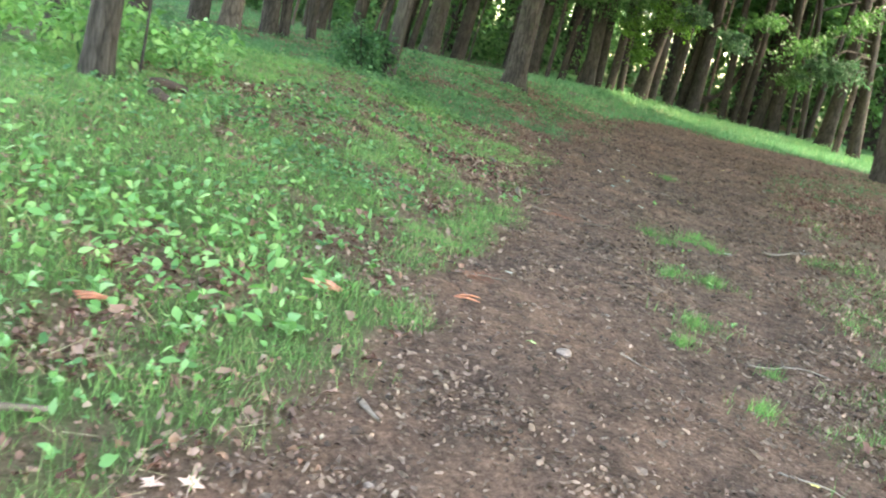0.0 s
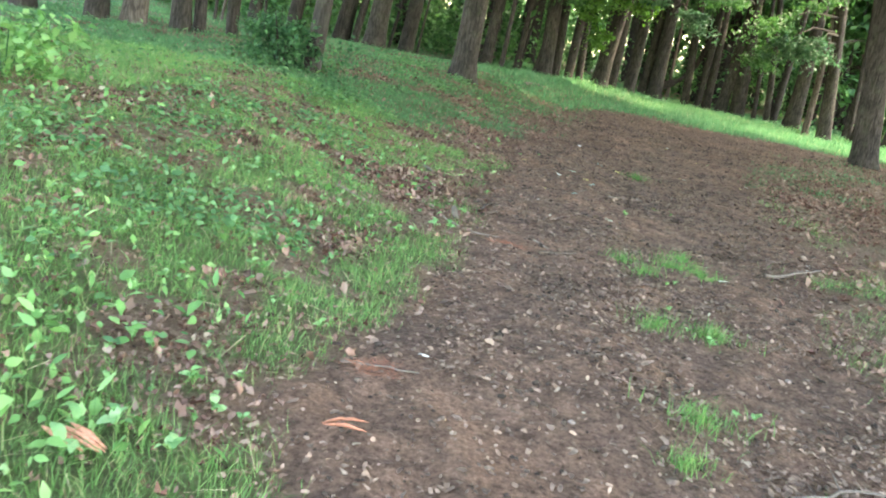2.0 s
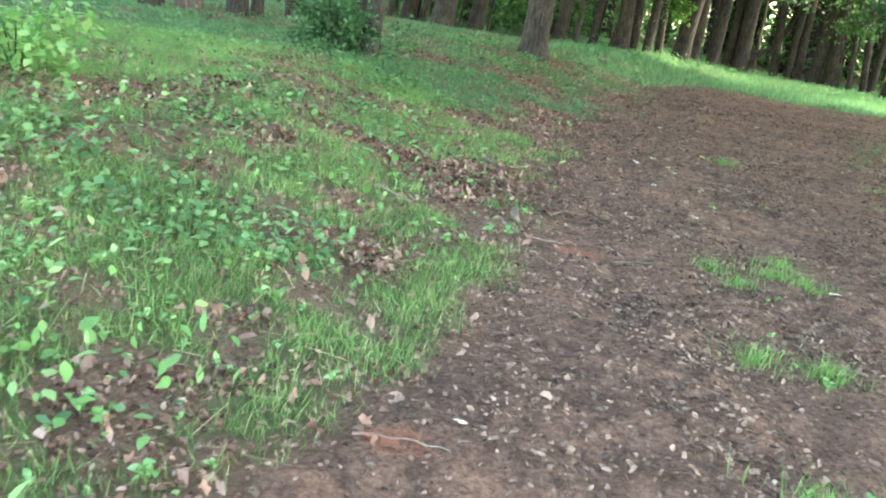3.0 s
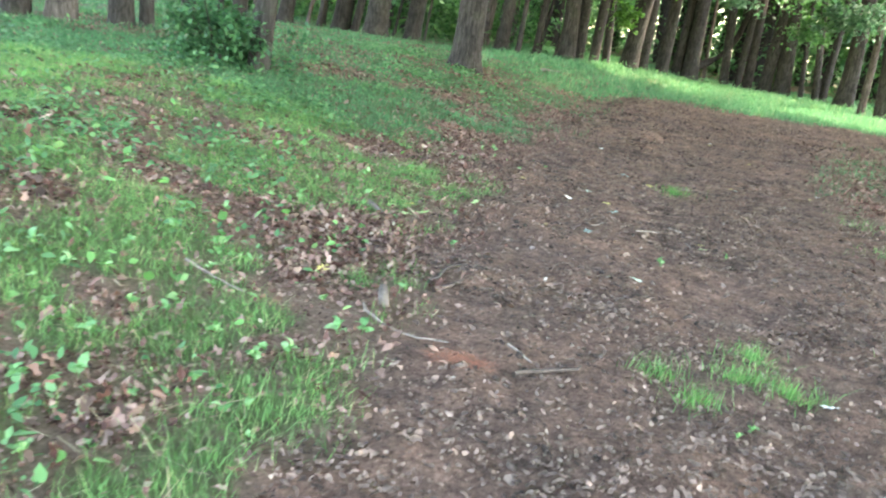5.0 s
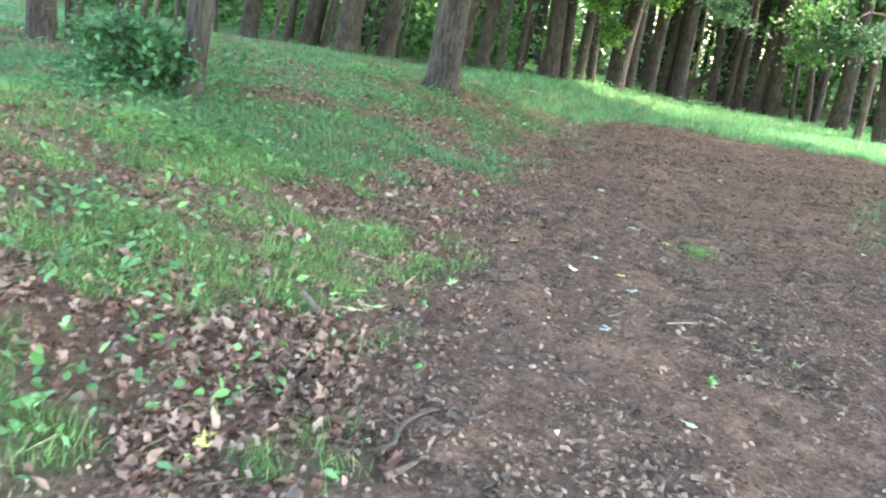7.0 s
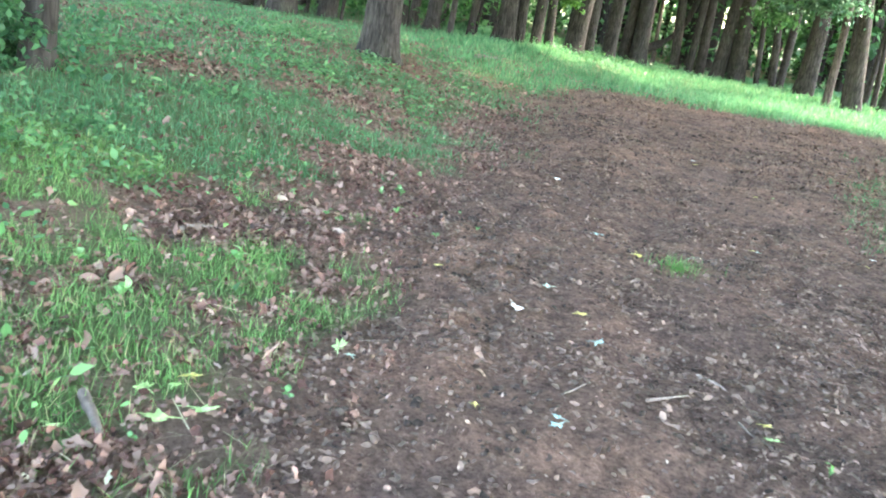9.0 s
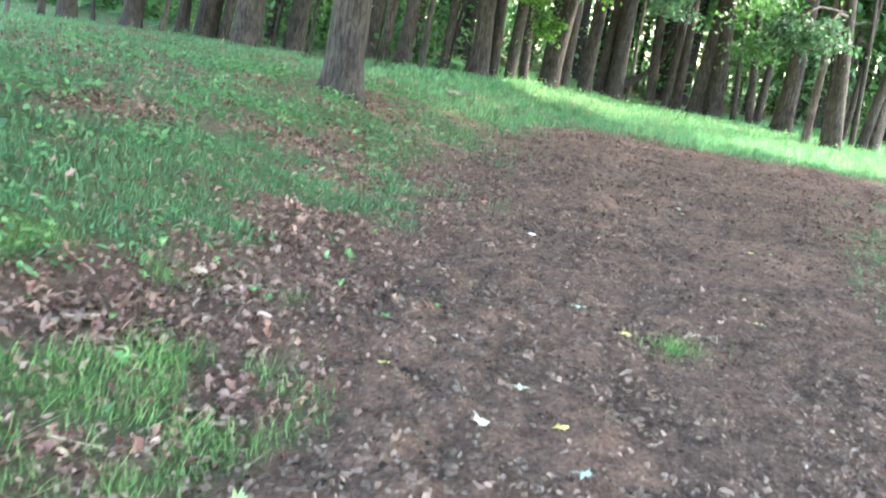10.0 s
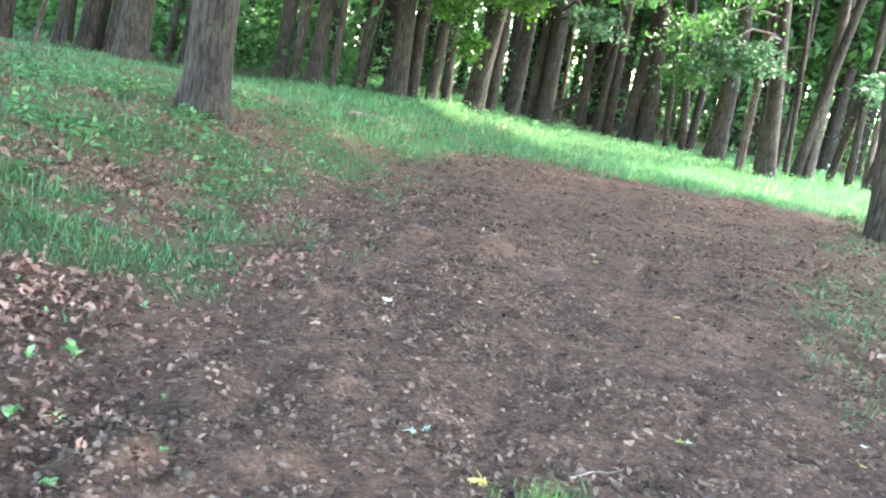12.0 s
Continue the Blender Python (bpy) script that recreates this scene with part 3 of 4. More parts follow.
for k in range(5):
    dia = 0.22 + 0.1 * k
    ob = thing("far_tree", far_label, "tree", pose(0, 400 + k, -50), "far woods")
    hs = [0, 0.2, 0.6, 2, 5, 9, 13]
    mesh_part("trunk", tube([(0.04 * h * math.sin(k), 0.01 * h, h) for h in hs], [0.5 * dia * (1.25 - 0.07 * h) if h else 0.75 * dia for h in hs], 8, seed=k), BARK_DARK if k % 2 else BARK, ob)
    cs = r.normal(0, 1, (16, 3)) * (1.6, 1.6, 2.0) + (0, 0, 8.5)
    mesh_part("crown", leaf_cloud(cs, (0.8, 0.8, 0.6), 50, 0.5, k, CROWN), None, ob)
    protos.append(ob)
for i, (x, y, dia, lean) in enumerate(spots):
    m = pose(x, y, float(height(x, y)) - 0.05, 0, math.degrees(lean), r.uniform(0, 360))
    if i < len(protos):
        protos[i].matrix_world = m
    else:
        copy_thing(protos[i % len(protos)], m)

# undergrowth and hanging foliage of the far woods
cs = []
for k in range(1500):
    an, dist = r.uniform(radians(-38), radians(48)), r.uniform(44, 80)
    x, y = math.sin(an) * dist, math.cos(an) * dist
    cs.append((x, y, r.uniform(0.0, 1.0) ** 1.5 * 11 + 0.3))
cs += [(r.uniform(-20, 3), r.uniform(31, 45), r.uniform(0.2, 2.2)) for k in range(220)]
me = leaf_cloud(cs, (1.5, 1.5, 0.9), 110, 0.27, 5, CROWN)
tagged(new("undergrowth", me), "distant green undergrowth and foliage behind the trunks", "undergrowth", kind="stuff")

cs = [(math.sin(an) * d, math.cos(an) * d, h) for an, d, h in zip(r.uniform(radians(-40), radians(50), 950), r.uniform(82, 115, 950), r.uniform(0, 1, 950) ** 1.3 * 26)]
# high leaf layer, added to keep sun off the undergrowth below
cs += [(math.sin(an) * d, math.cos(an) * d, h) for an, d, h in zip(r.uniform(radians(-44), radians(54), 150), r.uniform(48, 82, 150), r.uniform(11, 17, 150))]
me = leaf_cloud(cs, (2.6, 2.6, 1.6), 90, 0.72, 6, CROWN, gap=True)
tagged(new("far_woods", me), "green canopy and edge of the wood in the distance", "woods", kind="stuff")

# ---- bush on the bank ----
bush = thing("bush", "dense dark green bush round the foot of a tree", "bush", pose(-3.32, 10.8, float(height(-3.32, 10.8)) - 0.02))
for k in range(7):
    an = k * 0.9
    tip = (0.45 * math.cos(an), 0.4 * math.sin(an), 0.6 + 0.12 * (k % 3))
    mesh_part("stem", tube([(0, 0, 0), (tip[0] * 0.4, tip[1] * 0.4, 0.4), tip], [0.025, 0.018, 0.006], 6, seed=k), BARK_DARK, bush)
cs = r.normal(0, 1, (70, 3)) * (0.30, 0.28, 0.24) + (0.0, 0, 0.42)
cs[:, 2] = np.clip(cs[:, 2], 0.06, 0.9)
mesh_part("foliage", leaf_cloud(cs, (0.11, 0.11, 0.09), 55, 0.075, 9, BUSH), None, bush)

# leafy saplings beside the slim dark tree
for sx, sy, tall in ((-5.5, 4.3, 0.9), (-4.6, 4.6, 0.55), (-5.9, 3.4, 0.8), (-6.6, 6.5, 0.9)):
    ob = thing("weed_clump", "tall light green leafy weeds beside a tree", "weeds", pose(sx, sy, float(height(sx, sy)) - 0.02), "tall weeds")
    for k in range(5):
        an = k * 1.3
        mesh_part("stem", tube([(0, 0, 0), (0.12 * math.cos(an), 0.12 * math.sin(an), tall * 0.5), (0.3 * math.cos(an), 0.3 * math.sin(an), tall)], [0.008, 0.006, 0.003], 5, seed=k), BUSH, ob)
    cs = r.normal(0, 1, (26, 3)) * (0.26, 0.26, 0.22 * tall) + (0, 0, 0.6 * tall)
    cs[:, 2] = np.clip(cs[:, 2], 0.05, None)
    mesh_part("foliage", leaf_cloud(cs, (0.10, 0.10, 0.08), 22, 0.10, int(9 + 10 * tall), HERB), None, ob)

# ---- grass ----
def points(n, x0, x1, y0, y1, weight, seed):
    q = np.random.default_rng(seed)
    x, y = q.uniform(x0, x1, n), q.uniform(y0, y1, n)
    keep = q.uniform(0, 1, n) < weight(x, y)
    return x[keep], y[keep]


BLADE_V = [(-0.5, 0, 0), (0.5, 0, 0), (0.34, 0.12, 0.55), (-0.34, 0.12, 0.55), (0, 0.42, 1.0)]


def blades(name, x, y, tall, width, seed, label, mat=GRASS):
    q = np.random.default_rng(seed)
    n = len(x)
    h = tall * q.uniform(0.45, 1.25, n)
    wv = width * q.uniform(0.6, 1.4, n)
    bend = q.uniform(0.1, 2.2, n)
    sc = np.stack([wv, h * bend, h], -1)
    place = np.stack([x, y, height(x, y) - 0.01], -1)
    # quads below, triangle tips made as narrow quads
    v = BLADE_V[:4] + [(0.06, 0.42, 1.0), (-0.06, 0.42, 1.0)]
    me = scatter(name, v, [(0, 1, 2, 3), (3, 2, 4, 5)], place, sc, q.uniform(0, 6.28, n), q.normal(0, 0.3, n), q.normal(0, 0.3, n), mat)
    tagged(new(name, me), label, "grass", kind="stuff")


x, y = points(430000, -6, 4, -3.2, 9.5, lambda x, y: grassy(x, y) ** 1.3, 1)
blades("grass", x, y, 0.088, 0.0034, 1, "short green grass on the near bank")
x, y = points(110000, -8, 9, 9.5, 14, lambda x, y: grassy(x, y) ** 1.3, 2)
blades("grass", x, y, 0.085, 0.007, 2, "green grass and weeds along the bank", MINT_GRASS)
x, y = points(75000, -10, 14, 14, 25, lambda x, y: grassy(x, y), 3)
blades("grass", x, y, 0.085, 0.011, 3, "green grass where the path ends", MINT_GRASS)
x, y = points(80000, 0, 30, 20, 40, lambda x, y: (1 - trodden(x, y)) * smooth(x, 0.12 * y - 3, 0.12 * y), 4)
blades("grass", x, y, 0.17, 0.022, 4, "tall bright grass in the sunlit clearing", MINT_GRASS)
x, y = points(60000, -30, 4, 13, 42, lambda x, y: 0.5 * smooth(bank(x, y), 1, 3) * smooth(vnoise(x, y, 1.7, 23), 0.25, 0.6), 5)
blades("grass", x, y, 0.12, 0.018, 5, "shaded grass under the trees", MINT_GRASS)

for i, (tx, ty, rad) in enumerate(TUFTS):
    q = np.random.default_rng(200 + i)
    rad = 1.35 * rad
    n = int(2600 * rad * rad) + 60
    a, d = q.uniform(0, 6.28, n), rad * np.abs(q.normal(0, 0.5, n))
    px, py = tx + d * np.cos(a) * 1.2, ty + d * np.sin(a)
    base = float(height(tx, ty))
    place = np.stack([px - tx, py - ty, height(px, py) - base - 0.008], -1)
    h = 0.10 * q.uniform(0.4, 1.2, n)
    me = scatter("blades", BLADE_V[:4] + [(0.06, 0.42, 1.0), (-0.06, 0.42, 1.0)], [(0, 1, 2, 3), (3, 2, 4, 5)], place, np.stack([0.0045 * q.uniform(0.6, 1.4, n), h * q.uniform(0.2, 2.0, n), h], -1), q.uniform(0, 6.28, n), q.normal(0, 0.25, n), q.normal(0, 0.25, n), GRASS)
    tuft = thing("grass_tuft", "bright green tuft of grass in the dirt path", "grass tuft", pose(tx, ty, base), "grass tufts on the path")
    tagged(mesh_part("sward", me, None, tuft), "short green blades of grass", kind="stuff")

# ---- low leafy cover and litter ----
def leaves(name, x, y, size, seed, mat, label, category, lift=0.02, tilt=0.35, shape=LEAF_V, faces=LEAF_F):
    q = np.random.default_rng(seed)
    n = len(x)
    place = np.stack([x, y, height(x, y) + q.uniform(0.0, 1.0, n) * lift], -1)
    me = scatter(name, shape, faces, place, size * q.uniform(0.5, 1.4, n)[:, None] * q.uniform(0.6, 1.3, (n, 3)), q.uniform(0, 6.28, n), q.normal(0, tilt, n), q.normal(0, tilt, n), mat)
    tagged(new(name, me), label, category, kind="stuff")


def jagged(seed, n=9):
    """A torn, curled leaf outline round its middle."""
    q = np.random.default_rng(seed)
    v = [(0, 0.5, 0.0)]
    for k in range(n):
        a, rad = 6.283 * (k + q.uniform(-0.25, 0.25)) / n, (0.80 + 0.18 * (-1) ** k) * q.uniform(0.65, 1.2)
        v.append((0.36 * math.sin(a) * rad, 0.5 + 0.54 * math.cos(a) * rad, 0.14 * abs(math.sin(a)) + q.normal(0, 0.11)))
    return v


JAG_F = [(0, 1 + k, 1 + (k + 1) % 9) for k in range(9)]
def crumbs(x, y):
    return trodden(x, y) * (0.25 + 0.75 * smooth(vnoise(x, y, 0.5, 41), 0.3, 0.7))


def bare(x, y):
    return (1 - 0.95 * grassy(x, y)) * (1 - trodden(x, y)) * (0.35 + 0.65 * smooth(vnoise(x, y, 0.6, 45), 0.35, 0.6))


x, y = points(80000, -3, 5.5, -3.5, 12, crumbs, 11)
leaves("leaf_litter", x, y, 0.020, 11, MULCH, "brown trampled leaf crumbs on the dirt path", "leaf litter", 0.012, 0.5)
x, y = points(50000, -2, 10, 12, 22, crumbs, 12)
leaves("leaf_litter", x, y, 0.032, 12, MULCH, "brown leaf crumbs on the far path", "leaf litter", 0.012, 0.5)
SHARD_F = [(0, 1, 2, 3, 4, 5)]


def shard(seed):
    """A torn scrap of leaf with six uneven corners."""
    q = np.random.default_rng(seed)
    a = (np.arange(6) + q.uniform(-0.3, 0.3, 6)) * 6.283 / 6
    rad = q.uniform(0.35, 1.1, 6)
    return np.stack([0.40 * np.sin(a) * rad, 0.55 * np.cos(a) * rad, q.normal(0, 0.10, 6)], -1)


for k in range(4):
    x, y = points((22000, 60000, 50000, 36000)[k], -3, 5.5, -3.5, 13, crumbs, 20 + k)
    leaves("leaf_litter", x, y, (0.046, 0.028, 0.034, 0.040)[k], 20 + k, MULCH, "torn brown leaves trodden into the path", "leaf litter", 0.012, 0.24, shard(60 + k), SHARD_F)
    x, y = points(14000, -2, 10, 13, 22, crumbs, 30 + k)
    leaves("leaf_litter", x, y, (0.04, 0.05, 0.055, 0.06)[k], 30 + k, MULCH, "torn brown leaves on the far path", "leaf litter", 0.014, 0.3, shard(70 + k), SHARD_F)
    x, y = points(26000, -5, 2, -3, 8, bare, 33 + k)
    leaves("leaf_litter", x, y, 0.034, 33 + k, DEAD if k % 2 else RUSSET, "small scraps of dead leaves under the grass", "leaf litter", 0.02, 0.5, shard(76 + k), SHARD_F)
for k in range(3):
    x, y = points(11000, -5, 3, -3, 7, bare, 40 + k)
    leaves("leaf_litter", x, y, 0.060, 40 + k, RUSSET, "curled russet dead leaves on the bank", "leaf litter", 0.022, 0.5, jagged(80 + k), JAG_F)
    x, y = points(29000, -7, 7, 7, 24, bare, 50 + k)
    leaves("leaf_litter", x, y, 0.056, 50 + k, RUSSET, "pinkish brown fallen leaves on the bank", "leaf litter", 0.022, 0.5, jagged(90 + k), JAG_F)

def thick_litter(x, y):
    return patchy(x, y, LITTER + LITTER_FAR) * (1 - 0.6 * grassy(x, y)) * (1 - trodden(x, y))


for k in range(3):
    x, y = points(34000, -4.5, 3, -2, 14.5, thick_litter, 120 + k)
    leaves("leaf_litter", x, y, 0.040 + 0.009 * k, 120 + k, (DEAD, RUSSET, DEAD)[k], "thick layer of curled brown and pinkish dead leaves", "leaf litter", 0.028, 0.55, jagged(130 + k), JAG_F)


def drift(x, y):
    """Leaves blown together along the foot of the bank."""
    u = bank(x, y)
    return smooth(y, 4, 6) * smooth(u, -0.5, 0.1) * (1 - smooth(u, 0.9, 2.4)) * (1 - 0.7 * grassy(x, y)) * (0.3 + 0.7 * smooth(vnoise(x, y, 0.5, 47), 0.3, 0.6))


for k in range(3):
    x, y = points(14000, -3, 3, 4, 16, drift, 56 + k)
    leaves("leaf_litter", x, y, 0.042, 56 + k, RUSSET, "curled pinkish brown leaves along the path's edge", "leaf litter", 0.02, 0.5, jagged(110 + k), JAG_F)
for k in range(3):
    x, y = points(22000, 0.5, 13, -2, 21, lambda x, y: smooth(x - np.interp(y, EDGE_Y, EDGE_R), -0.6, 0.2) * (1 - 0.6 * smooth(x - np.interp(y, EDGE_Y, EDGE_R), 2, 5)) * (0.4 + 0.6 * smooth(vnoise(x, y, 0.6, 64), 0.3, 0.6)), 63 + 2 * k)
    leaves("leaf_litter", x, y, 0.05 + 0.012 * k, 63 + k, (DEAD, MULCH, RUSSET)[k], "brown dead leaves under the trees", "leaf litter", 0.02, 0.4, jagged(99 + k), JAG_F)



def cover_weight(x, y):
    u = bank(x, y)
    base = 0.34 * smooth(u, 0.3, 1.6) * smooth(vnoise(x, y, 0.5, 51), 0.40, 0.66) * (0.3 + 0.7 * smooth(vnoise(x, y, 2.5, 52), 0.3, 0.6))
    return np.maximum(base * (1 - 0.7 * patchy(x, y, LITTER + LITTER_FAR)), patchy(x, y, LEAFY)) * (1 - trodden(x, y))


x, y = points(110000, -9, 3, -2, 10, cover_weight, 15)
leaves("low_weeds", x, y, 0.058, 15, COVER, "low dark green weeds covering the bank", "weeds", 0.10, 0.4, LEAF6_V, LEAF6_F)
x, y = points(60000, -9, 3, 10, 20, cover_weight, 19)
leaves("low_weeds", x, y, 0.075, 19, COVER, "low dark green weeds under the trees", "weeds", 0.11, 0.4, LEAF6_V, LEAF6_F)


def carpet(x, y):
    u = bank(x, y)
    thick = 0.8 * np.exp(-(((x + 3.2) / 1.0) ** 2 + ((y - 0.0) / 0.9) ** 2))
    loose = 0.16 * smooth(u, 0.1, 0.8) * (1 - smooth(y, 5, 9)) * smooth(vnoise(x, y, 0.45, 55), 0.42, 0.7)
    return smooth(u, 0.1, 0.6) * (thick + loose)


x, y = points(30000, -6.5, 0, -2.4, 9, carpet, 16)
leaves("weed_carpet", x, y, 0.066, 16, HERB, "carpet of pale green broad weed leaves", "weeds", 0.15, 0.6, LEAF6_V, LEAF6_F)
# taller herbs along the back of the clearing
x, y = points(5000, 3, 24, 27, 39, lambda x, y: smooth(vnoise(x, y, 0.8, 57), 0.45, 0.7) * clearing(x, y), 20)
leaves("meadow_herbs", x, y, 0.11, 20, COVER, "leafy herbs in the sunlit clearing", "herbs", 0.30, 0.7, LEAF6_V, LEAF6_F)
STRAW = leafy("dry_straw", [(0, (0.22, 0.17, 0.10)), (0.6, (0.40, 0.33, 0.20)), (1, (0.56, 0.49, 0.32))], 0.7, 0.1, (1, 0.9, 0.7))
# straws and splinters strewn over the path
x, y = points(4000, -3, 5, -3.5, 10, trodden, 17)
STRAW_V = [(-0.013, 0, 0), (0.013, 0, 0), (0.009, 1, 0.05), (-0.009, 1, 0.05)]
leaves("straw", x, y, 0.08, 17, MULCH, "dry brown stalks strewn over the path", "straw", 0.014, 0.15, STRAW_V, LEAF_F)
x, y = points(7000, -5, 1, -3, 8, lambda x, y: 1 - trodden(x, y), 18)
leaves("straw", x, y, 0.12, 18, STRAW, "dry yellowish stalks among the grass", "straw", 0.03, 0.2, STRAW_V, LEAF_F)

# clods of dark soil kicked up on the path, thickest along its foot
def lump(seed):
    bm = bmesh.new()
    bmesh.ops.create_icosphere(bm, subdivisions=1, radius=1.0)
    q = np.random.default_rng(seed)
    v = np.array([tuple(p.co) for p in bm.verts]) * q.uniform(0.6, 1.25, (len(bm.verts), 1)) * (1, 0.8, 0.55)
    f = [[p.index for p in face.verts] for face in bm.faces]
    bm.free()
    return v, f


def clodded(x, y):
    u = bank(x, y)
    foot = np.exp(-((u + 0.55) / 0.5) ** 2)
    return trodden(x, y) * np.clip((0.10 + 0.9 * foot * (0.35 + 0.65 * smooth(y, 6, 9))) * smooth(vnoise(x, y, 0.35, 58), 0.4, 0.7) + 0.05, 0, 1)


CLOD = leafy("dark_soil_clods", [(0, (0.03, 0.021, 0.017)), (0.5, (0.075, 0.052, 0.042)), (1, (0.17, 0.12, 0.098))], 0.95, 0.0)
SCRAP = leafy("pale_leaf_scraps", [(0, (0.40, 0.32, 0.26)), (0.7, (0.58, 0.50, 0.41)), (1, (0.66, 0.63, 0.48))], 0.8, 0.1, (1, 0.9, 0.8))
for k in range(3):
    v, f = lump(70 + k)
    x, y = points(13000, -3, 7, -3.5, 17, clodded, 80 + k)
    leaves("soil_clods", x, y, 0.015 + 0.005 * k, 80 + k, CLOD, "dark crumbly clods of soil on the path", "soil", 0.006, 0.4, v, f)
    x, y = points(350, -3, 8, -3.5, 18, crumbs, 85 + k)
    leaves("leaf_scraps", x, y, 0.027, 85 + k, SCRAP, "pale scraps of dry leaf on the path", "leaf litter", 0.016, 0.3, shard(90 + k), SHARD_F)

# ---- broad-leaved weeds ----
def weed_leaf(seed, length, width):
    """An oval leaf blade with a folded midrib on a thin stalk, from its foot outwards along y."""
    q = np.random.default_rng(seed)
    rows = [(0.0, 0.04), (0.28, 0.04), (0.36, 0.38), (0.46, 0.76), (0.58, 0.98), (0.70, 0.96), (0.82, 0.74), (0.92, 0.42), (1.0, 0.03)]
    verts, faces = [], []
    for f, wd in rows:
        arch = 0.42 * math.sin(f * 2.3) - 0.25 * max(0.0, f - 0.6)
        for sx in (-1, 0, 1):
            verts.append((sx * 0.5 * width * wd + q.normal(0, 0.001), f * length * 0.8, arch * length + (0.09 * width * wd if sx else 0) + q.normal(0, 0.0015)))
    for i in range(len(rows) - 1):
        for k in (0, 1):
            a = i * 3 + k
            faces.append((a, a + 1, a + 4, a + 3))
    me = mesh_from("leaf", verts, faces, True)
    me.materials.append(WEED)
    return me


def object_leafy(name, stops, rough, through):
    """As leafy(), but each leaf object takes its own shade."""
    m, nt, b = material(name, rough)
    info = nt.nodes.new("ShaderNodeObjectInfo")
    col = ramp(nt, info.outputs["Random"], stops)
    vein = noise_tex(nt, position(nt), 60.0, 3.0)
    col = mix(nt, 0.4, col, ramp(nt, vein, [(0.3, (0.75, 0.8, 0.7)), (0.7, (1.2, 1.15, 1.15))]), "MULTIPLY")
    nt.links.new(col, b.inputs["Base Color"])
    b.inputs["Specular IOR Level"].default_value = 0.35
    t = nt.nodes.new("ShaderNodeBsdfTranslucent")
    nt.links.new(mix(nt, 1.0, col, (1.2, 1.3, 0.6), "MULTIPLY"), t.inputs[0])
    s = nt.nodes.new("ShaderNodeMixShader")
    s.inputs[0].default_value = through
    nt.links.new(b.outputs[0], s.inputs[1])
    nt.links.new(t.outputs[0], s.inputs[2])
    nt.links.new(s.outputs[0], nt.nodes["Material Output"].inputs[0])
    return m


WEED = object_leafy("broad_weed_leaf", [(0, (0.11, 0.28, 0.11)), (0.6, (0.195, 0.41, 0.19)), (1, (0.34, 0.54, 0.29))], 0.5, 0.35)
leaf_meshes = [weed_leaf(k, 0.20 + 0.02 * (k % 3), 0.068 + 0.012 * (k % 2)) for k in range(4)]
r = np.random.default_rng(99)
weeds = []
for k in range(6):
    ob = thing("broadleaf_weed", "light green broad-leaved weed growing in the grass", "weed", pose(0, 0, 0), "broad-leaved weeds")
    count = 4 + k % 4
    for j in range(count):
        lf = mesh_part("leaf", leaf_meshes[(k + j) % 4], None, ob)
        s = r.uniform(0.7, 1.15)
        lf.matrix_basis = pose(0, 0, 0, r.uniform(15, 62), r.normal(0, 16), 360 * j / count + r.uniform(-25, 25)) @ Matrix.Scale(s, 4)
    weeds.append(ob)


def weed_weight(x, y):
    u = bank(x, y)
    thick = 0.9 * np.exp(-(((x + 3.1) / 0.95) ** 2 + ((y + 0.15) / 0.85) ** 2))
    row = 0.42 * smooth(u, 0.1, 0.5) * (1 - smooth(u, 2.0, 3.2)) * (1 - smooth(y, 3.5, 5.5))
    late = 0.16 * smooth(u, 0.0, 0.5) * (1 - smooth(u, 1.6, 2.6)) * (1 - smooth(y, 9, 12))
    return np.clip((thick + row + late) * smooth(u, 0.05, 0.4), 0, 1)


x, y = points(3200, -5, 1, -2.4, 11, weed_weight, 61)
spots = list(zip(x, y))[:225]
spots += [(0.34, 1.28), (0.41, 1.21), (0.53, 2.93), (0.50, 2.50), (0.57, 2.27), (-1.76, 4.49), (-2.27, 3.99), (-2.46, 4.08), (-1.65, 5.61), (-1.90, 5.49), (-0.94, 4.10), (-1.05, 4.05), (-1.79, 2.61), (-2.07, 3.05), (-1.25, 3.08), (0.67, 3.51), (0.77, 3.60), (-2.19, 3.60), (-1.92, 3.82), (-2.39, 0.50), (-2.23, 0.51), (-2.13, 0.98), (-2.43, 1.65), (-2.22, 2.60), (-1.70, 1.51), (-2.04, 0.36)]
spots += [(-1.39, 5.34), (-1.68, 5.53), (-1.45, 5.07), (-1.05, 5.42), (-0.76, 4.82), (-1.92, 5.45), (-1.71, 4.77), (-1.77, 4.71), (-1.18, 5.76), (-0.47, 5.84), (1.07, 6.24), (1.69, 6.66), (-0.58, 7.70), (-0.58, 7.12), (-0.44, 6.83), (-0.33, 9.15), (-0.81, 8.18), (0.06, 9.61), (0.61, 9.44), (0.55, 9.95), (0.30, 11.02), (0.31, 9.18), (0.12, 10.30), (-0.04, 10.22)]
for i, (x, y) in enumerate(spots):
    m = pose(x, y, float(height(x, y)) - 0.005, r.normal(0, 6), r.normal(0, 6), r.uniform(0, 360)) @ Matrix.Scale(r.uniform(0.45, 1.05) * (0.95 if x < -2.2 and -1.2 < y < 0.8 else 0.7), 4)
    if i < len(weeds):
        weeds[i].matrix_world = m
    else:
        copy_thing(weeds[i % len(weeds)], m)

